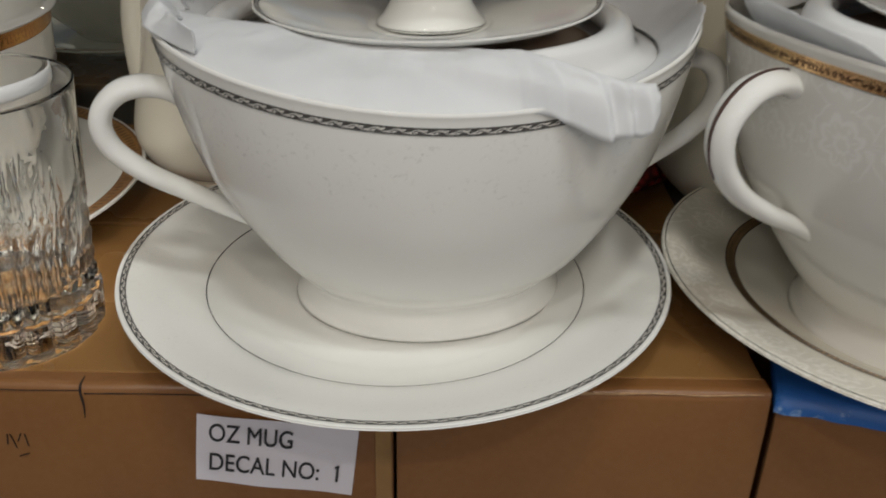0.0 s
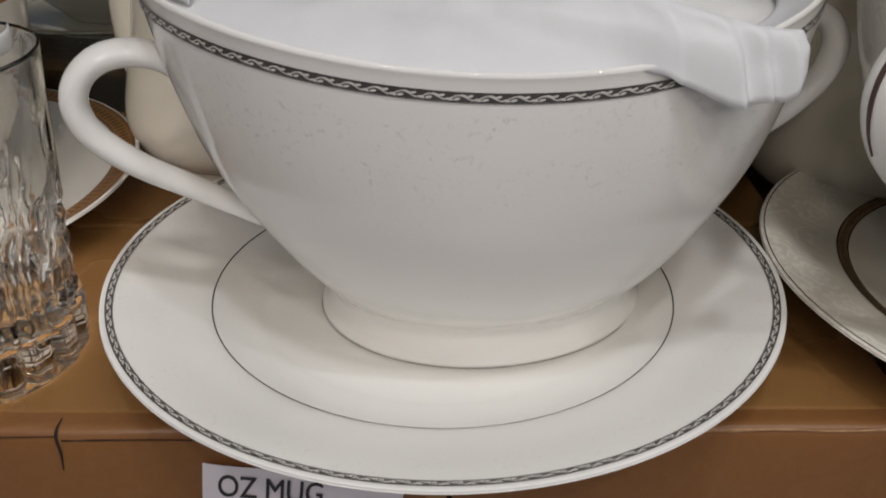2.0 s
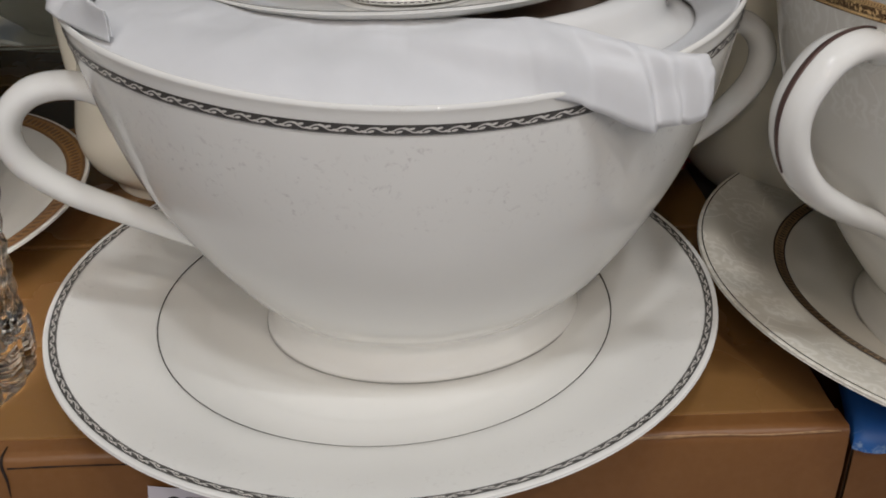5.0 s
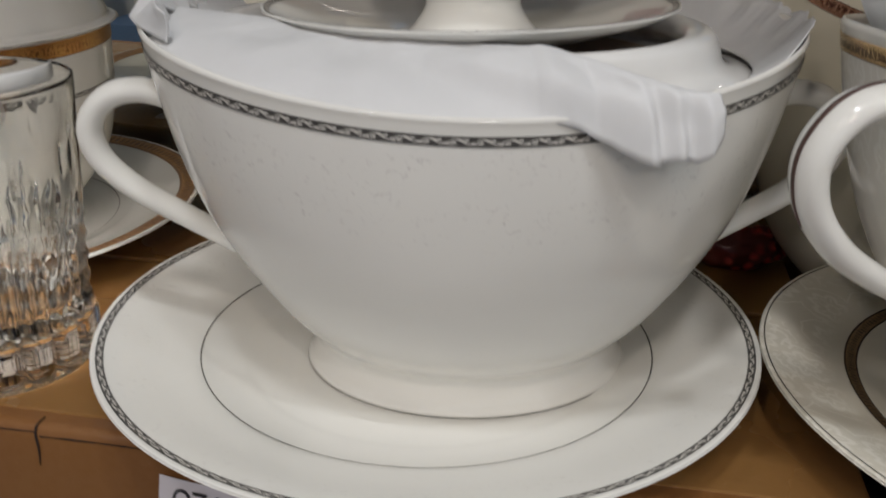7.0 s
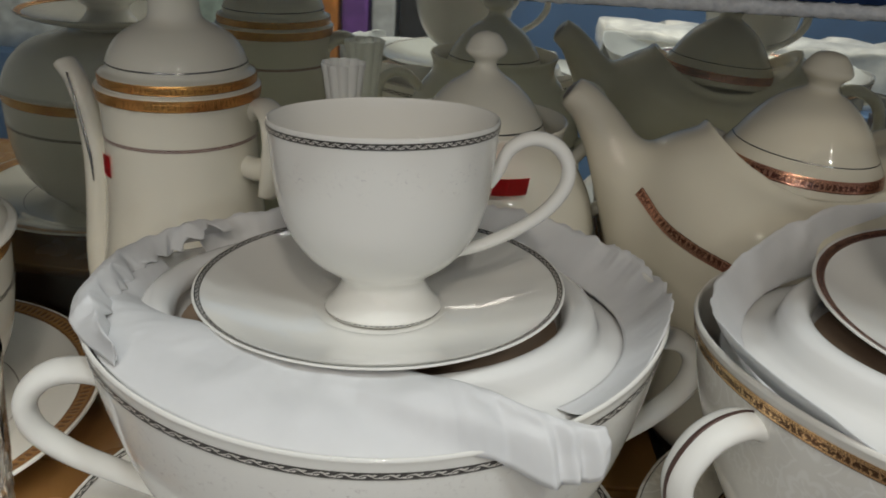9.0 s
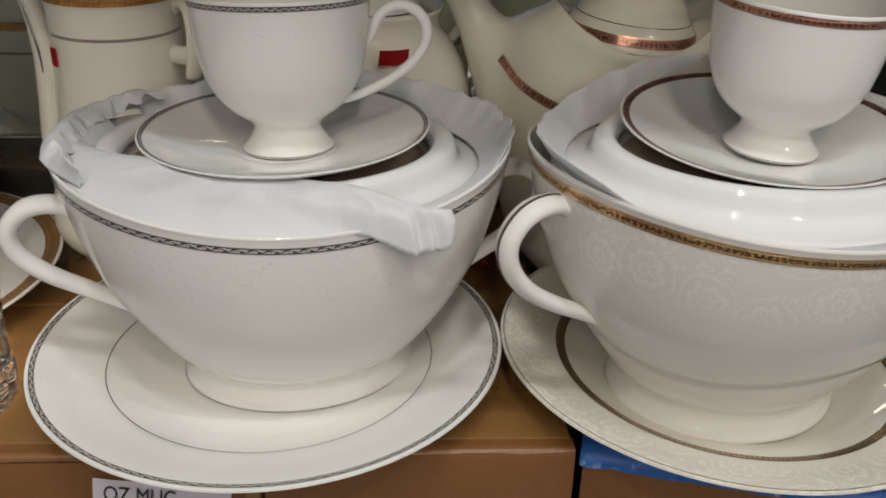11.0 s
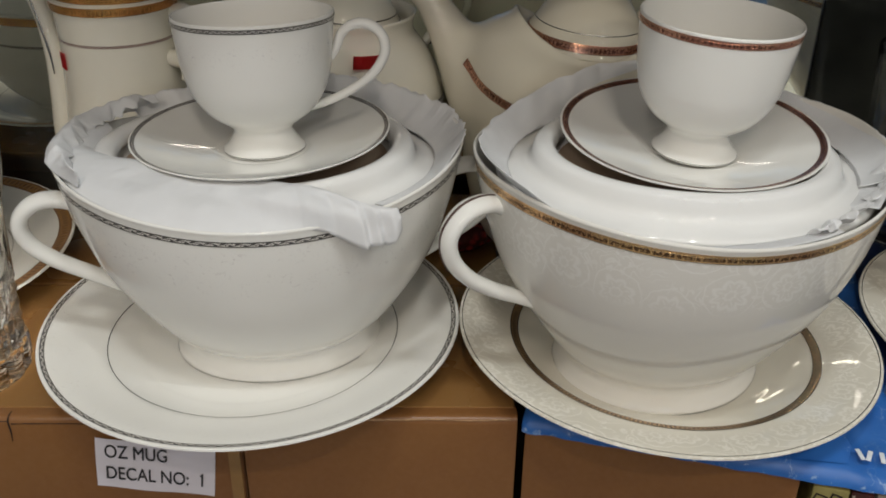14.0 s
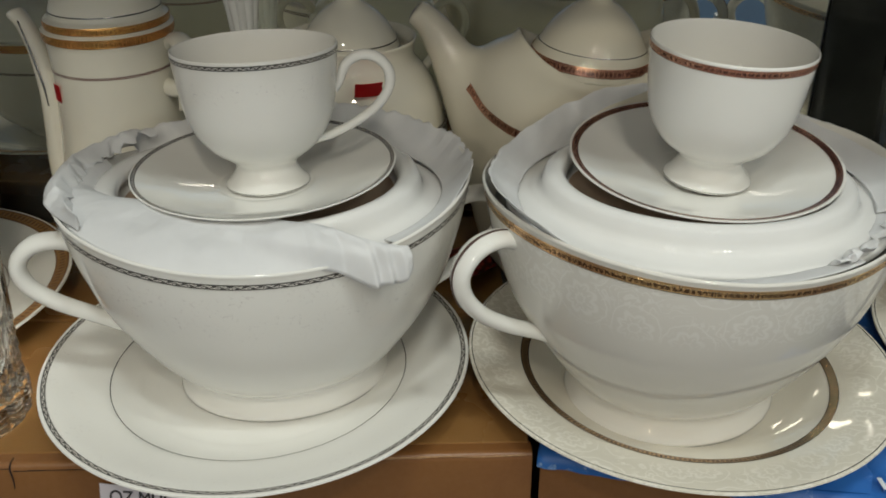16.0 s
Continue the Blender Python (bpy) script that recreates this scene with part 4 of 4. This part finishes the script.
def coffee_pot(at, turn=0.0, label=""):
    ob = thing("coffee_pot", label, "coffee pot", at, (0, 0, turn), "china pots")
    turned("pot_body", COFFEE, PALE_IVORY, ob, "", 112)
    turned("foot_line", on_profile(COFFEE[4:9], 0.0085, 0.0094, 0.0003, 1), GREY_LINE, ob, "thin painted line", 96, smooth_steps=1)
    turned("border", on_profile(COFFEE[4:17], 0.1868, 0.1930, 0.0003, 1), GOLD_BEADS, ob, "gilt border", 128, smooth_steps=1, unit_v=True)
    turned("line", on_profile(COFFEE[4:17], 0.1642, 0.1660, 0.0003, 1), BROWN_FINE, ob, "thin printed line", 128, smooth_steps=1, unit_v=True)
    cover = turned("lid", COFFEE_LID, PALE_IVORY, ob, "domed lid", 96)
    turned("lid_border", on_profile(COFFEE_LID[2:6], 0.1950, 0.2001, 0.0003, 1), GOLD_BEADS, cover, "gilt border", 128, smooth_steps=1, unit_v=True)
    turned("lid_line", on_profile(COFFEE_LID[4:11], 0.2055, 0.2063, 0.0003, 1), GREY_LINE, cover, "thin painted line", 96, smooth_steps=1)
    swept("spout", [(-0.028, 0.0, 0.036), (-0.0420, -0.004, 0.055), (-0.0480, -0.004, 0.085), (-0.0485, -0.003, 0.115), (-0.0495, -0.001, 0.145), (-0.0550, 0.004, 0.172), (-0.0625, 0.009, 0.190), (-0.0690, 0.012, 0.1985)],
          PALE_IVORY, ob, (0.019, 0.0165, 0.0135, 0.0112, 0.0095, 0.0080, 0.0078, 0.0095), (0.018, 0.0155, 0.0125, 0.0100, 0.0082, 0.0066, 0.0060, 0.0055), ring=20)
    ribbon("spout_line", [(-0.0640, 0.0012, 0.1950), (-0.0575, -0.0040, 0.1750), (-0.0510, -0.0100, 0.1520), (-0.0490, -0.0128, 0.1360)], GREY_LINE, ob, (0.0006, 0.0009, 0.0009, 0.0004), (1, 0, 0), "thin painted line")
    swept("handle", [(0.036, -0.002, 0.172), (0.047, -0.008, 0.1830), (0.055, -0.016, 0.1815), (0.0585, -0.022, 0.1700), (0.0575, -0.025, 0.1530), (0.0540, -0.025, 0.1370)], PALE_IVORY, ob, (0.0055, 0.0080, 0.0090, 0.0092, 0.0088, 0.0065), (0.0042, 0.0052, 0.0056, 0.0058, 0.0056, 0.0045), (0.5, 0.85, 0))
    swept("handle_stem", [(0.036, -0.010, 0.150), (0.046, -0.018, 0.150), (0.055, -0.023, 0.152)], PALE_IVORY, ob, 0.0065, 0.0065)
    return ob


coffee_pot((-0.116, 0.165, 0.0), 0.0, "tall cream china coffee pot with gilt borders and domed lid")
red_sticker((-0.1513, 0.1382, 0.1505), (0, 0, -52), 0.011, 0.0125, 0.0437)

SUGAR = [(0, 0.004), (0.042, 0.004), (0.045, 0), (0.050, 0.002), (0.057, 0.02), (0.0665, 0.05), (0.0710, 0.085), (0.0705, 0.112), (0.0650, 0.138), (0.0550, 0.157), (0.0475, 0.167), (0.0465, 0.175),
         (0.0485, 0.181), (0.0470, 0.182), (0.0430, 0.176), (0.040, 0.166), (0, 0.16)]
SUGAR_LID = [(0, 0.166), (0.038, 0.1665), (0.0385, 0.1715), (0.0358, 0.1765), (0.0330, 0.1830), (0.0275, 0.1920), (0.0195, 0.2005), (0.0115, 0.2060), (0.0070, 0.2100), (0.0065, 0.2140), (0.0112, 0.2185), (0.0108, 0.2225), (0.0065, 0.2285), (0, 0.2305)]


def sugar_pot(at, label):
    ob = thing("sugar_pot", label, "sugar pot", at, (0, 0, 0), "china pots")
    turned("pot_body", SUGAR, PALE_IVORY, ob, "", 112)
    turned("border", on_profile(SUGAR[3:12], 0.1165, 0.1215, 0.0003, 1), SILVER_FINE, ob, "printed border", 144, smooth_steps=1, unit_v=True)
    cover = turned("lid", SUGAR_LID, PALE_IVORY, ob, "domed lid with pointed knob", 96)
    turned("lid_border", on_profile(SUGAR_LID[2:10], 0.1722, 0.1762, 0.0003, 1), SILVER_FINE, cover, "printed border", 128, smooth_steps=1, unit_v=True)
    turned("lid_line", on_profile(SUGAR_LID[3:10], 0.1803, 0.1811, 0.0003, 1), GREY_LINE, cover, "thin painted line", 96, smooth_steps=1)
    for s in (1, -1):
        swept("handle", [(s * 0.050, 0.012, 0.150), (s * 0.066, 0.016, 0.166), (s * 0.080, 0.020, 0.163), (s * 0.085, 0.022, 0.148), (s * 0.078, 0.020, 0.130), (s * 0.066, 0.016, 0.120)], PALE_IVORY, ob, 0.0050, 0.0036)
    return ob


sugar_pot((0.056, 0.166, 0.0), "round cream china sugar pot with domed lid and border")
red_sticker((0.0715, 0.1045, 0.1615), (22, 0, 14), 0.019, 0.0115, 0.064)

TEAPOT = [(0, 0.004), (0.048, 0.004), (0.052, 0), (0.058, 0.003), (0.076, 0.025), (0.086, 0.055), (0.0920, 0.090), (0.0930, 0.118), (0.0910, 0.139), (0.0835, 0.154), (0.0700, 0.1615), (0.0600, 0.1638),
          (0.0555, 0.1658), (0.0562, 0.1690), (0.0545, 0.1695), (0.0510, 0.1655), (0.047, 0.158), (0, 0.150)]
TEAPOT_LID = [(0, -0.003), (0.0415, -0.003), (0.0432, 0.0015), (0.0410, 0.0080), (0.0365, 0.0150), (0.0310, 0.0240), (0.0240, 0.0325), (0.0160, 0.0390), (0.0095, 0.0425), (0.0078, 0.0450), (0.0092, 0.0480), (0.0125, 0.0515), (0.0122, 0.0550), (0.0075, 0.0610), (0, 0.0630)]


def fused(name, pieces, mat, parent, voxel, knot, reach, soft):
    """Several closed bodies melted into one skin, with a wide soft fillet round the point knot."""
    verts, faces = [], []
    for ob in pieces:
        base = len(verts)
        verts += [tuple(v.co) for v in ob.data.vertices]
        faces += [tuple(base + k for k in p.vertices) for p in ob.data.polygons]
        bpy.data.objects.remove(ob)
    tmp = made(name, verts, faces, mat)
    melt = tmp.modifiers.new("melt", "REMESH")
    melt.mode, melt.voxel_size = "VOXEL", voxel
    me = bpy.data.meshes.new_from_object(tmp.evaluated_get(bpy.context.evaluated_depsgraph_get()))
    bpy.data.objects.remove(tmp)
    co = np.empty(len(me.vertices) * 3)
    me.vertices.foreach_get("co", co)
    co = co.reshape(-1, 3)
    e = np.empty(len(me.edges) * 2, int)
    me.edges.foreach_get("vertices", e)
    e = e.reshape(-1, 2)
    count = np.bincount(e.ravel(), minlength=len(co))[:, None]
    near = np.exp(-(np.linalg.norm(co - np.asarray(knot), axis=1) / reach) ** 2)[:, None]
    for k in range(soft):
        total = np.zeros_like(co)
        for c in range(3):
            total[:, c] = np.bincount(e[:, 0], co[e[:, 1], c], len(co)) + np.bincount(e[:, 1], co[e[:, 0], c], len(co))
        co += (0.55 if k < 5 else 0.55 * near) * (total / count - co)
    me.vertices.foreach_set("co", co.ravel())
    me.polygons.foreach_set("use_smooth", [True] * len(me.polygons))
    me.materials.clear()
    me.materials.append(mat)
    me.update()
    ob = new(name, me)
    ob.parent = parent
    return ob


def painted(name, base, path, half, mat, parent, label):
    """A painted strip that lies on the skin of base along a path near it."""
    tree = BVHTree.FromPolygons([v.co for v in base.data.vertices], [tuple(p.vertices) for p in base.data.polygons])
    line = [tree.find_nearest(Vector(p))[:2] for p in curve_through(path, 10)]
    verts, faces, uvs, run = [], [], [], 0.0
    for k, (p, n) in enumerate(line):
        a, b = line[max(0, k - 1)][0], line[min(len(line) - 1, k + 1)][0]
        side = (b - a).cross(n).normalized()
        verts += [p + n * 0.0005 + side * half * (j / 2 - 1) for j in range(5)]
    for k in range(len(line) - 1):
        step = (line[k + 1][0] - line[k][0]).length
        for j in range(4):
            faces.append((k * 5 + j, k * 5 + j + 1, k * 5 + j + 6, k * 5 + j + 5))
            uvs += [(run, j / 4), (run, (j + 1) / 4), (run + step, (j + 1) / 4), (run + step, j / 4)]
        run += step
    return made(name, verts, faces, mat, parent, label, uvs)


def teapot(at, label):
    ob = thing("teapot", label, "teapot", at, (0, 0, 0), "china pots")
    belly = turned("belly", TEAPOT, IVORY, None, "", 128, Form(0.86, 0.9, 0.171, 0.0265))
    spout = swept("spout", [(-0.030, 0.0, 0.085), (-0.052, 0.001, 0.105), (-0.072, 0.004, 0.128), (-0.089, 0.009, 0.152), (-0.103, 0.014, 0.175), (-0.116, 0.018, 0.1935), (-0.127, 0.020, 0.2020)],
                  IVORY, None, (0.062, 0.054, 0.040, 0.0250, 0.0168, 0.0130, 0.0135), (0.052, 0.044, 0.033, 0.0222, 0.0152, 0.0110, 0.0095), ring=36, steps=9)
    body = fused("pot_body", [belly, spout], IVORY, ob, 0.0019, (-0.078, -0.012, 0.148), 0.040, 150)
    cover = turned("lid", TEAPOT_LID, IVORY, ob, "domed lid with pointed knob", 96)
    cover.matrix_local = pose(-0.0040, -0.003, 0.1718, 1.5, 5.0, 0)
    turned("lid_border", on_profile(TEAPOT_LID[2:10], 0.0016, 0.0074, 0.0003, 1), COPPER_BEADS, cover, "copper border", 128, smooth_steps=1, unit_v=True)
    turned("lid_line", on_profile(TEAPOT_LID[3:10], 0.0129, 0.0134, 0.0003, 1), GREY_LINE, cover, "thin painted line", 96, smooth_steps=1)
    # spout is closed: a dark disc paints the shade inside its mouth
    turned("spout_mouth", [(0.0062, 0.0), (0.0045, 0.0005), (0, 0.0006)], BROWN_LINE, ob, "dark disc for shaded spout opening", 24, smooth_steps=1).matrix_local = pose(-0.1268, 0.020, 0.2020, 0, -50, 0)
    swept("handle", [(0.070, 0, 0.155), (0.095, 0, 0.168), (0.115, 0, 0.160), (0.122, 0, 0.138), (0.114, 0, 0.112), (0.096, 0, 0.092)], IVORY, ob, 0.0068, 0.0045)
    line = [(-0.0925, -0.0200, 0.1600), (-0.0850, -0.0400, 0.1500), (-0.0735, -0.0625, 0.1440), (-0.0555, -0.0825, 0.1385), (-0.0350, -0.0935, 0.1310), (-0.0120, -0.0995, 0.1230)]
    painted("slanting_stripe", body, line, 0.0029, COPPER_BEADS, ob, "slanting copper stripe")
    return ob


teapot((0.2300, 0.137, 0.0), "cream china teapot with copper stripe and domed lid")

# ---- the set beside the tumbler ----
C3 = (-0.291, 0.087)
plate((*C3, 0.0), CHINA, OCHRE_BAND, 0.1235, 0.1335, 0.088, BROWN_LINE, "cream china plate with wide ochre border beside tumbler")
CASSEROLE = [(0, 0.008), (0.040, 0.008), (0.043, 0.0), (0.050, 0.0), (0.056, 0.006), (0.074, 0.022), (0.087, 0.042), (0.0925, 0.065), (0.0945, 0.090), (0.0950, 0.112), (0.0935, 0.113), (0.090, 0.09), (0.08, 0.04), (0, 0.02)]
CASS_LID = [(0, 0.112), (0.092, 0.112), (0.0945, 0.115), (0.0925, 0.121), (0.0850, 0.135), (0.0700, 0.148), (0.0450, 0.156), (0.030, 0.158), (0, 0.159)]
casserole = thing("covered_bowl", "cream covered china bowl with ochre bands on plate", "covered bowl", (*C3, 0.006), (0, 0, 0))
turned("bowl", CASSEROLE, CHINA, casserole, "", 112)
turned("border", on_profile(CASSEROLE[4:10], 0.1025, 0.1105, 0.0003, 1), GOLD_BEADS, casserole, "ochre border", 144, smooth_steps=1, unit_v=True)
turned("line", on_profile(CASSEROLE[4:10], 0.0805, 0.0828, 0.0003, 1), SILVER_ROPE, casserole, "thin printed line", 144, smooth_steps=1, unit_v=True)
turned("lid", CASS_LID, CHINA, casserole, "domed lid", 112)
swept("handle", [(0.052, -0.078, 0.084), (0.064, -0.096, 0.090), (0.078, -0.104, 0.0925), (0.090, -0.096, 0.090), (0.082, -0.062, 0.084)], CHINA, casserole, 0.0065, 0.0060, (0, 0, 1))
saucer((C3[0], C3[1], 0.1655), (0, 0, 0), GOLD_BEADS, 0.0705, 0.0755, "cream china saucer with gilt border on covered bowl")
cup((C3[0], C3[1], 0.170), (0, 0, 0), GOLD_BEADS, 0.0735, 0.0795, "cream footed teacup with gilt border on saucer", 40.0)

TUMBLER_FOOT = [(0, 0.004), (0.030, 0.003), (0.037, 0.0), (0.0395, 0.0015), (0.0402, 0.008), (0.0404, 0.0185), (0.0385, 0.0202), (0.020, 0.0203), (0, 0.0203)]
TUMBLER = [(0, 0.0207), (0.036, 0.0207), (0.0400, 0.0225), (0.0405, 0.034), (0.0415, 0.060), (0.0430, 0.095), (0.0445, 0.118), (0.0440, 0.1192), (0.0432, 0.118),
           (0.0412, 0.090), (0.0395, 0.060), (0.0365, 0.036), (0.0330, 0.0275), (0.020, 0.0240), (0, 0.0235)]


def cut(z, a):
    """Cuts of the crystal: scalloped foot, tall flutes of uneven height, short lens cuts above them."""
    low = np.clip((0.021 - z) / 0.003, 0, 1) * np.clip(z / 0.002, 0, 1)
    tops = 0.064 + 0.012 * np.sin(5 * a) + 0.007 * np.sin(11 * a + 1)
    flute = np.clip((tops - z) / 0.012, 0, 1) * np.clip((z - 0.020) / 0.003, 0, 1)
    ridge = 1 - np.abs(np.sin(19 * a))
    nick = np.clip(np.cos(9 * a + 2.0 * np.floor(z / 0.014)) - 0.72, 0, 1) * np.clip(np.sin(z * math.pi / 0.014), 0, 1) * np.clip((z - 0.060) / 0.01, 0, 1) * np.clip((0.104 - z) / 0.006, 0, 1)
    return 1 + 0.03 * low - 0.16 * low * (1 - np.abs(np.sin(9 * a))) ** 1.5 - 0.115 * flute * ridge - 0.028 * flute * np.sin(z * 330 + 3 * a) ** 2 - 0.14 * nick


tumbler = thing("crystal_tumbler", "clear cut crystal tumbler with fluted base on carton", "glass", (-0.181, -0.034, 0.0))
for glass_part in (turned("scalloped_foot", TUMBLER_FOOT, GLASS, tumbler, "", 360, ripple=cut, smooth_steps=8), turned("glass_body", TUMBLER, GLASS, tumbler, "", 360, ripple=cut, smooth_steps=14)):
    glass_part.visible_shadow = False
nested = thing("china_ring", "white china ring standing in the tumbler mouth", "ring", (-0.181, -0.034, 0.0), (-2.0, -2.5, 0))
swept("ring_body", [(0.0388 * math.cos(radians(a)), 0.0388 * math.sin(radians(a)), 0.1205) for a in range(180, 391, 15)], CHINA_WHITE, nested, 0.0034, (0.0006, 0.0016, 0.0018, 0.0016, 0.0006), (0, 0, 1))



def fluted(z, a):
    """Leaf-like flutes of a crystal vase, deeper towards the top."""
    return 1 - 0.16 * (1 - np.abs(np.sin(5 * a + 14 * z))) * np.clip(z / 0.06, 0, 1)


CRYSTAL = [(0, 0.004), (0.026, 0.003), (0.028, 0.0), (0.030, 0.004), (0.022, 0.016), (0.014, 0.045), (0.013, 0.085), (0.016, 0.130), (0.021, 0.165), (0.027, 0.190), (0.030, 0.1985),
           (0.0275, 0.1985), (0.024, 0.188), (0.017, 0.160), (0.011, 0.120), (0, 0.105)]
milky = Nodes("milky_crystal").set((0.93, 0.94, 0.93), 0.06, Transmission_Weight=0.45, IOR=1.5)
crystal = thing("crystal_vase", "slender milky cut crystal vase before the mirror", "vase", (-0.031, 0.226, 0.0))
turned("vase_body", [(r * 0.48, z * 0.985) for r, z in CRYSTAL], milky, crystal, "", 200, ripple=fluted, smooth_steps=6).visible_shadow = False
VASE = [(0, 0.006), (0.030, 0.005), (0.033, 0.0), (0.036, 0.003), (0.038, 0.012), (0.043, 0.060), (0.048, 0.120), (0.0505, 0.155), (0.0495, 0.1562), (0.0480, 0.154), (0.0455, 0.120), (0.0405, 0.060), (0.035, 0.016), (0, 0.014)]
vase = thing("glass_vase", "plain clear glass vase before dark panel", "vase", (0.513, 0.172, -0.004))
turned("vase_body", VASE, GLASS, vase, "", 96).visible_shadow = False

# ---- the next set along the shelf ----
blue_far = thing("blue_box", "blue card box under far set, coloured dark for shade", "box", (0.405, -0.06, -0.022))
slab("box_body", 0, 0.33, 0, 0.285, -0.15, 0.018, SHADED_BLUE, blue_far, 0.003)
plate((0.547, -0.006, -0.004), PLATE_LACE, BRONZE_ROPE, 0.0958, 0.1012, 0.1335, GREY_LINE, "cream china plate with copper ring at shelf end")
tureen((0.5566, 0.045, 0.003), 14.0, 0.84, 0.0114, CHINA_LACE, COPPER_GOLD, 0.1308, 0.1357, "cream oval soup tureen with copper border at shelf end", BROWN_LINE, 1.095, TALL_HANDLE)

flower = Nodes("red_flowered_wrap")
petals = flower.node("ShaderNodeTexVoronoi", Scale=150.0)
flower.tree.links.new(flower.where(), petals.inputs["Vector"])
bright = flower.ramp(petals.outputs["Distance"], 0.55, 0.25)
FLOWERED = flower.set(flower.mix(flower.math("MULTIPLY", bright, flower.ramp(flower.noise(45.0, 2.0), 0.42, 0.58)), (0.22, 0.040, 0.030), (0.85, 0.12, 0.10)), 0.3)
packet = thing("flowered_packet", "small crumpled red flowered packet between the tureens", "packet", (0.143, 0.137, 0.0), (0, 0, 12))
bm = bmesh.new()
bmesh.ops.create_icosphere(bm, subdivisions=4, radius=1.0)
for v in bm.verts:
    k = 1 + 0.22 * noise.noise(v.co * 2.2) + 0.08 * noise.noise(v.co * 6)
    v.co = Vector((v.co.x * 0.024 * k, v.co.y * 0.011 * k, max(0.0, 0.0095 + v.co.z * 0.0125 * k)))
part("packet_body", bm, FLOWERED, packet)

# ---- goods across the aisle, seen in the mirror ----
AISLE = [("white_sack", "white plastic-wrapped goods across the aisle", -2.1, 0.55, 0.62, (0.75, 0.77, 0.78)), ("carton", "pale green packaged goods across the aisle", -1.35, 0.30, 0.5, (0.45, 0.55, 0.50)),
         ("carton", "white packaged goods across the aisle", -1.0, 0.16, 0.66, (0.72, 0.73, 0.75)), ("carton", "orange packaged goods across the aisle", -0.82, 0.10, 0.52, (0.70, 0.26, 0.06)),
         ("carton", "purple packaged goods across the aisle", -0.70, 0.09, 0.56, (0.25, 0.10, 0.42)), ("carton", "white packaged goods across the aisle", -0.59, 0.08, 0.60, (0.75, 0.76, 0.78)),
         ("carton", "dark packaged goods across the aisle", -0.49, 0.20, 0.50, (0.05, 0.05, 0.06)), ("carton", "pale blue packaged goods across the aisle", 0.62, 0.10, 0.60, (0.50, 0.62, 0.75)),
         ("white_sack", "low white plastic-wrapped bundle across the aisle", 0.24, 0.46, 0.22, (0.82, 0.83, 0.84)), ("white_sack", "low white plastic-wrapped bundle across the aisle", 0.82, 0.42, 0.20, (0.82, 0.83, 0.84)), ("white_sack", "white plastic-wrapped goods across the aisle", 1.75, 0.5, 0.6, (0.75, 0.77, 0.78))]
counter = tagged(slab("counter", -2.3, 2.3, -2.95, -2.35, -1.0, -0.42, WALL_BLUE, None, 0.004), "blue display counter across the aisle", "counter", kind="structure")
# unseen dark panel, added so the mirror's right end reflects dark
tagged(slab("dark_aisle_panel", 1.13, 2.3, -2.347, -2.30, -1.0, -0.40, DARK_WOOD, None, 0.004), "dark panel added across the aisle to darken mirror reflections", "cabinet", kind="structure")
for kind_name, words, x, w, h, colour in AISLE:
    ob = thing(kind_name, words, "packaged goods", (x, -2.75, -0.42), group="goods across the aisle")
    bm = bmesh.new()
    bmesh.ops.create_cube(bm, size=1.0)
    bmesh.ops.subdivide_edges(bm, edges=bm.edges[:], cuts=7, use_grid_fill=True)
    soft = 0.05 if kind_name == "white_sack" else 0.008
    for v in bm.verts:
        v.co = Vector((w / 2 + v.co.x * w, 0.15 + v.co.y * 0.3, h / 2 + v.co.z * h))
        v.co += soft * Vector((noise.noise(v.co * 9), noise.noise(v.co * 9 + Vector((5, 0, 0))), min(0, noise.noise(v.co * 9 + Vector((0, 7, 0)))))) * min(1, v.co.z / 0.1)
    part("pack", bm, plain("wrap_" + words.split()[0] + str(int(x * 100)), colour, 0.35, wear=0.25, scale=18.0), ob)
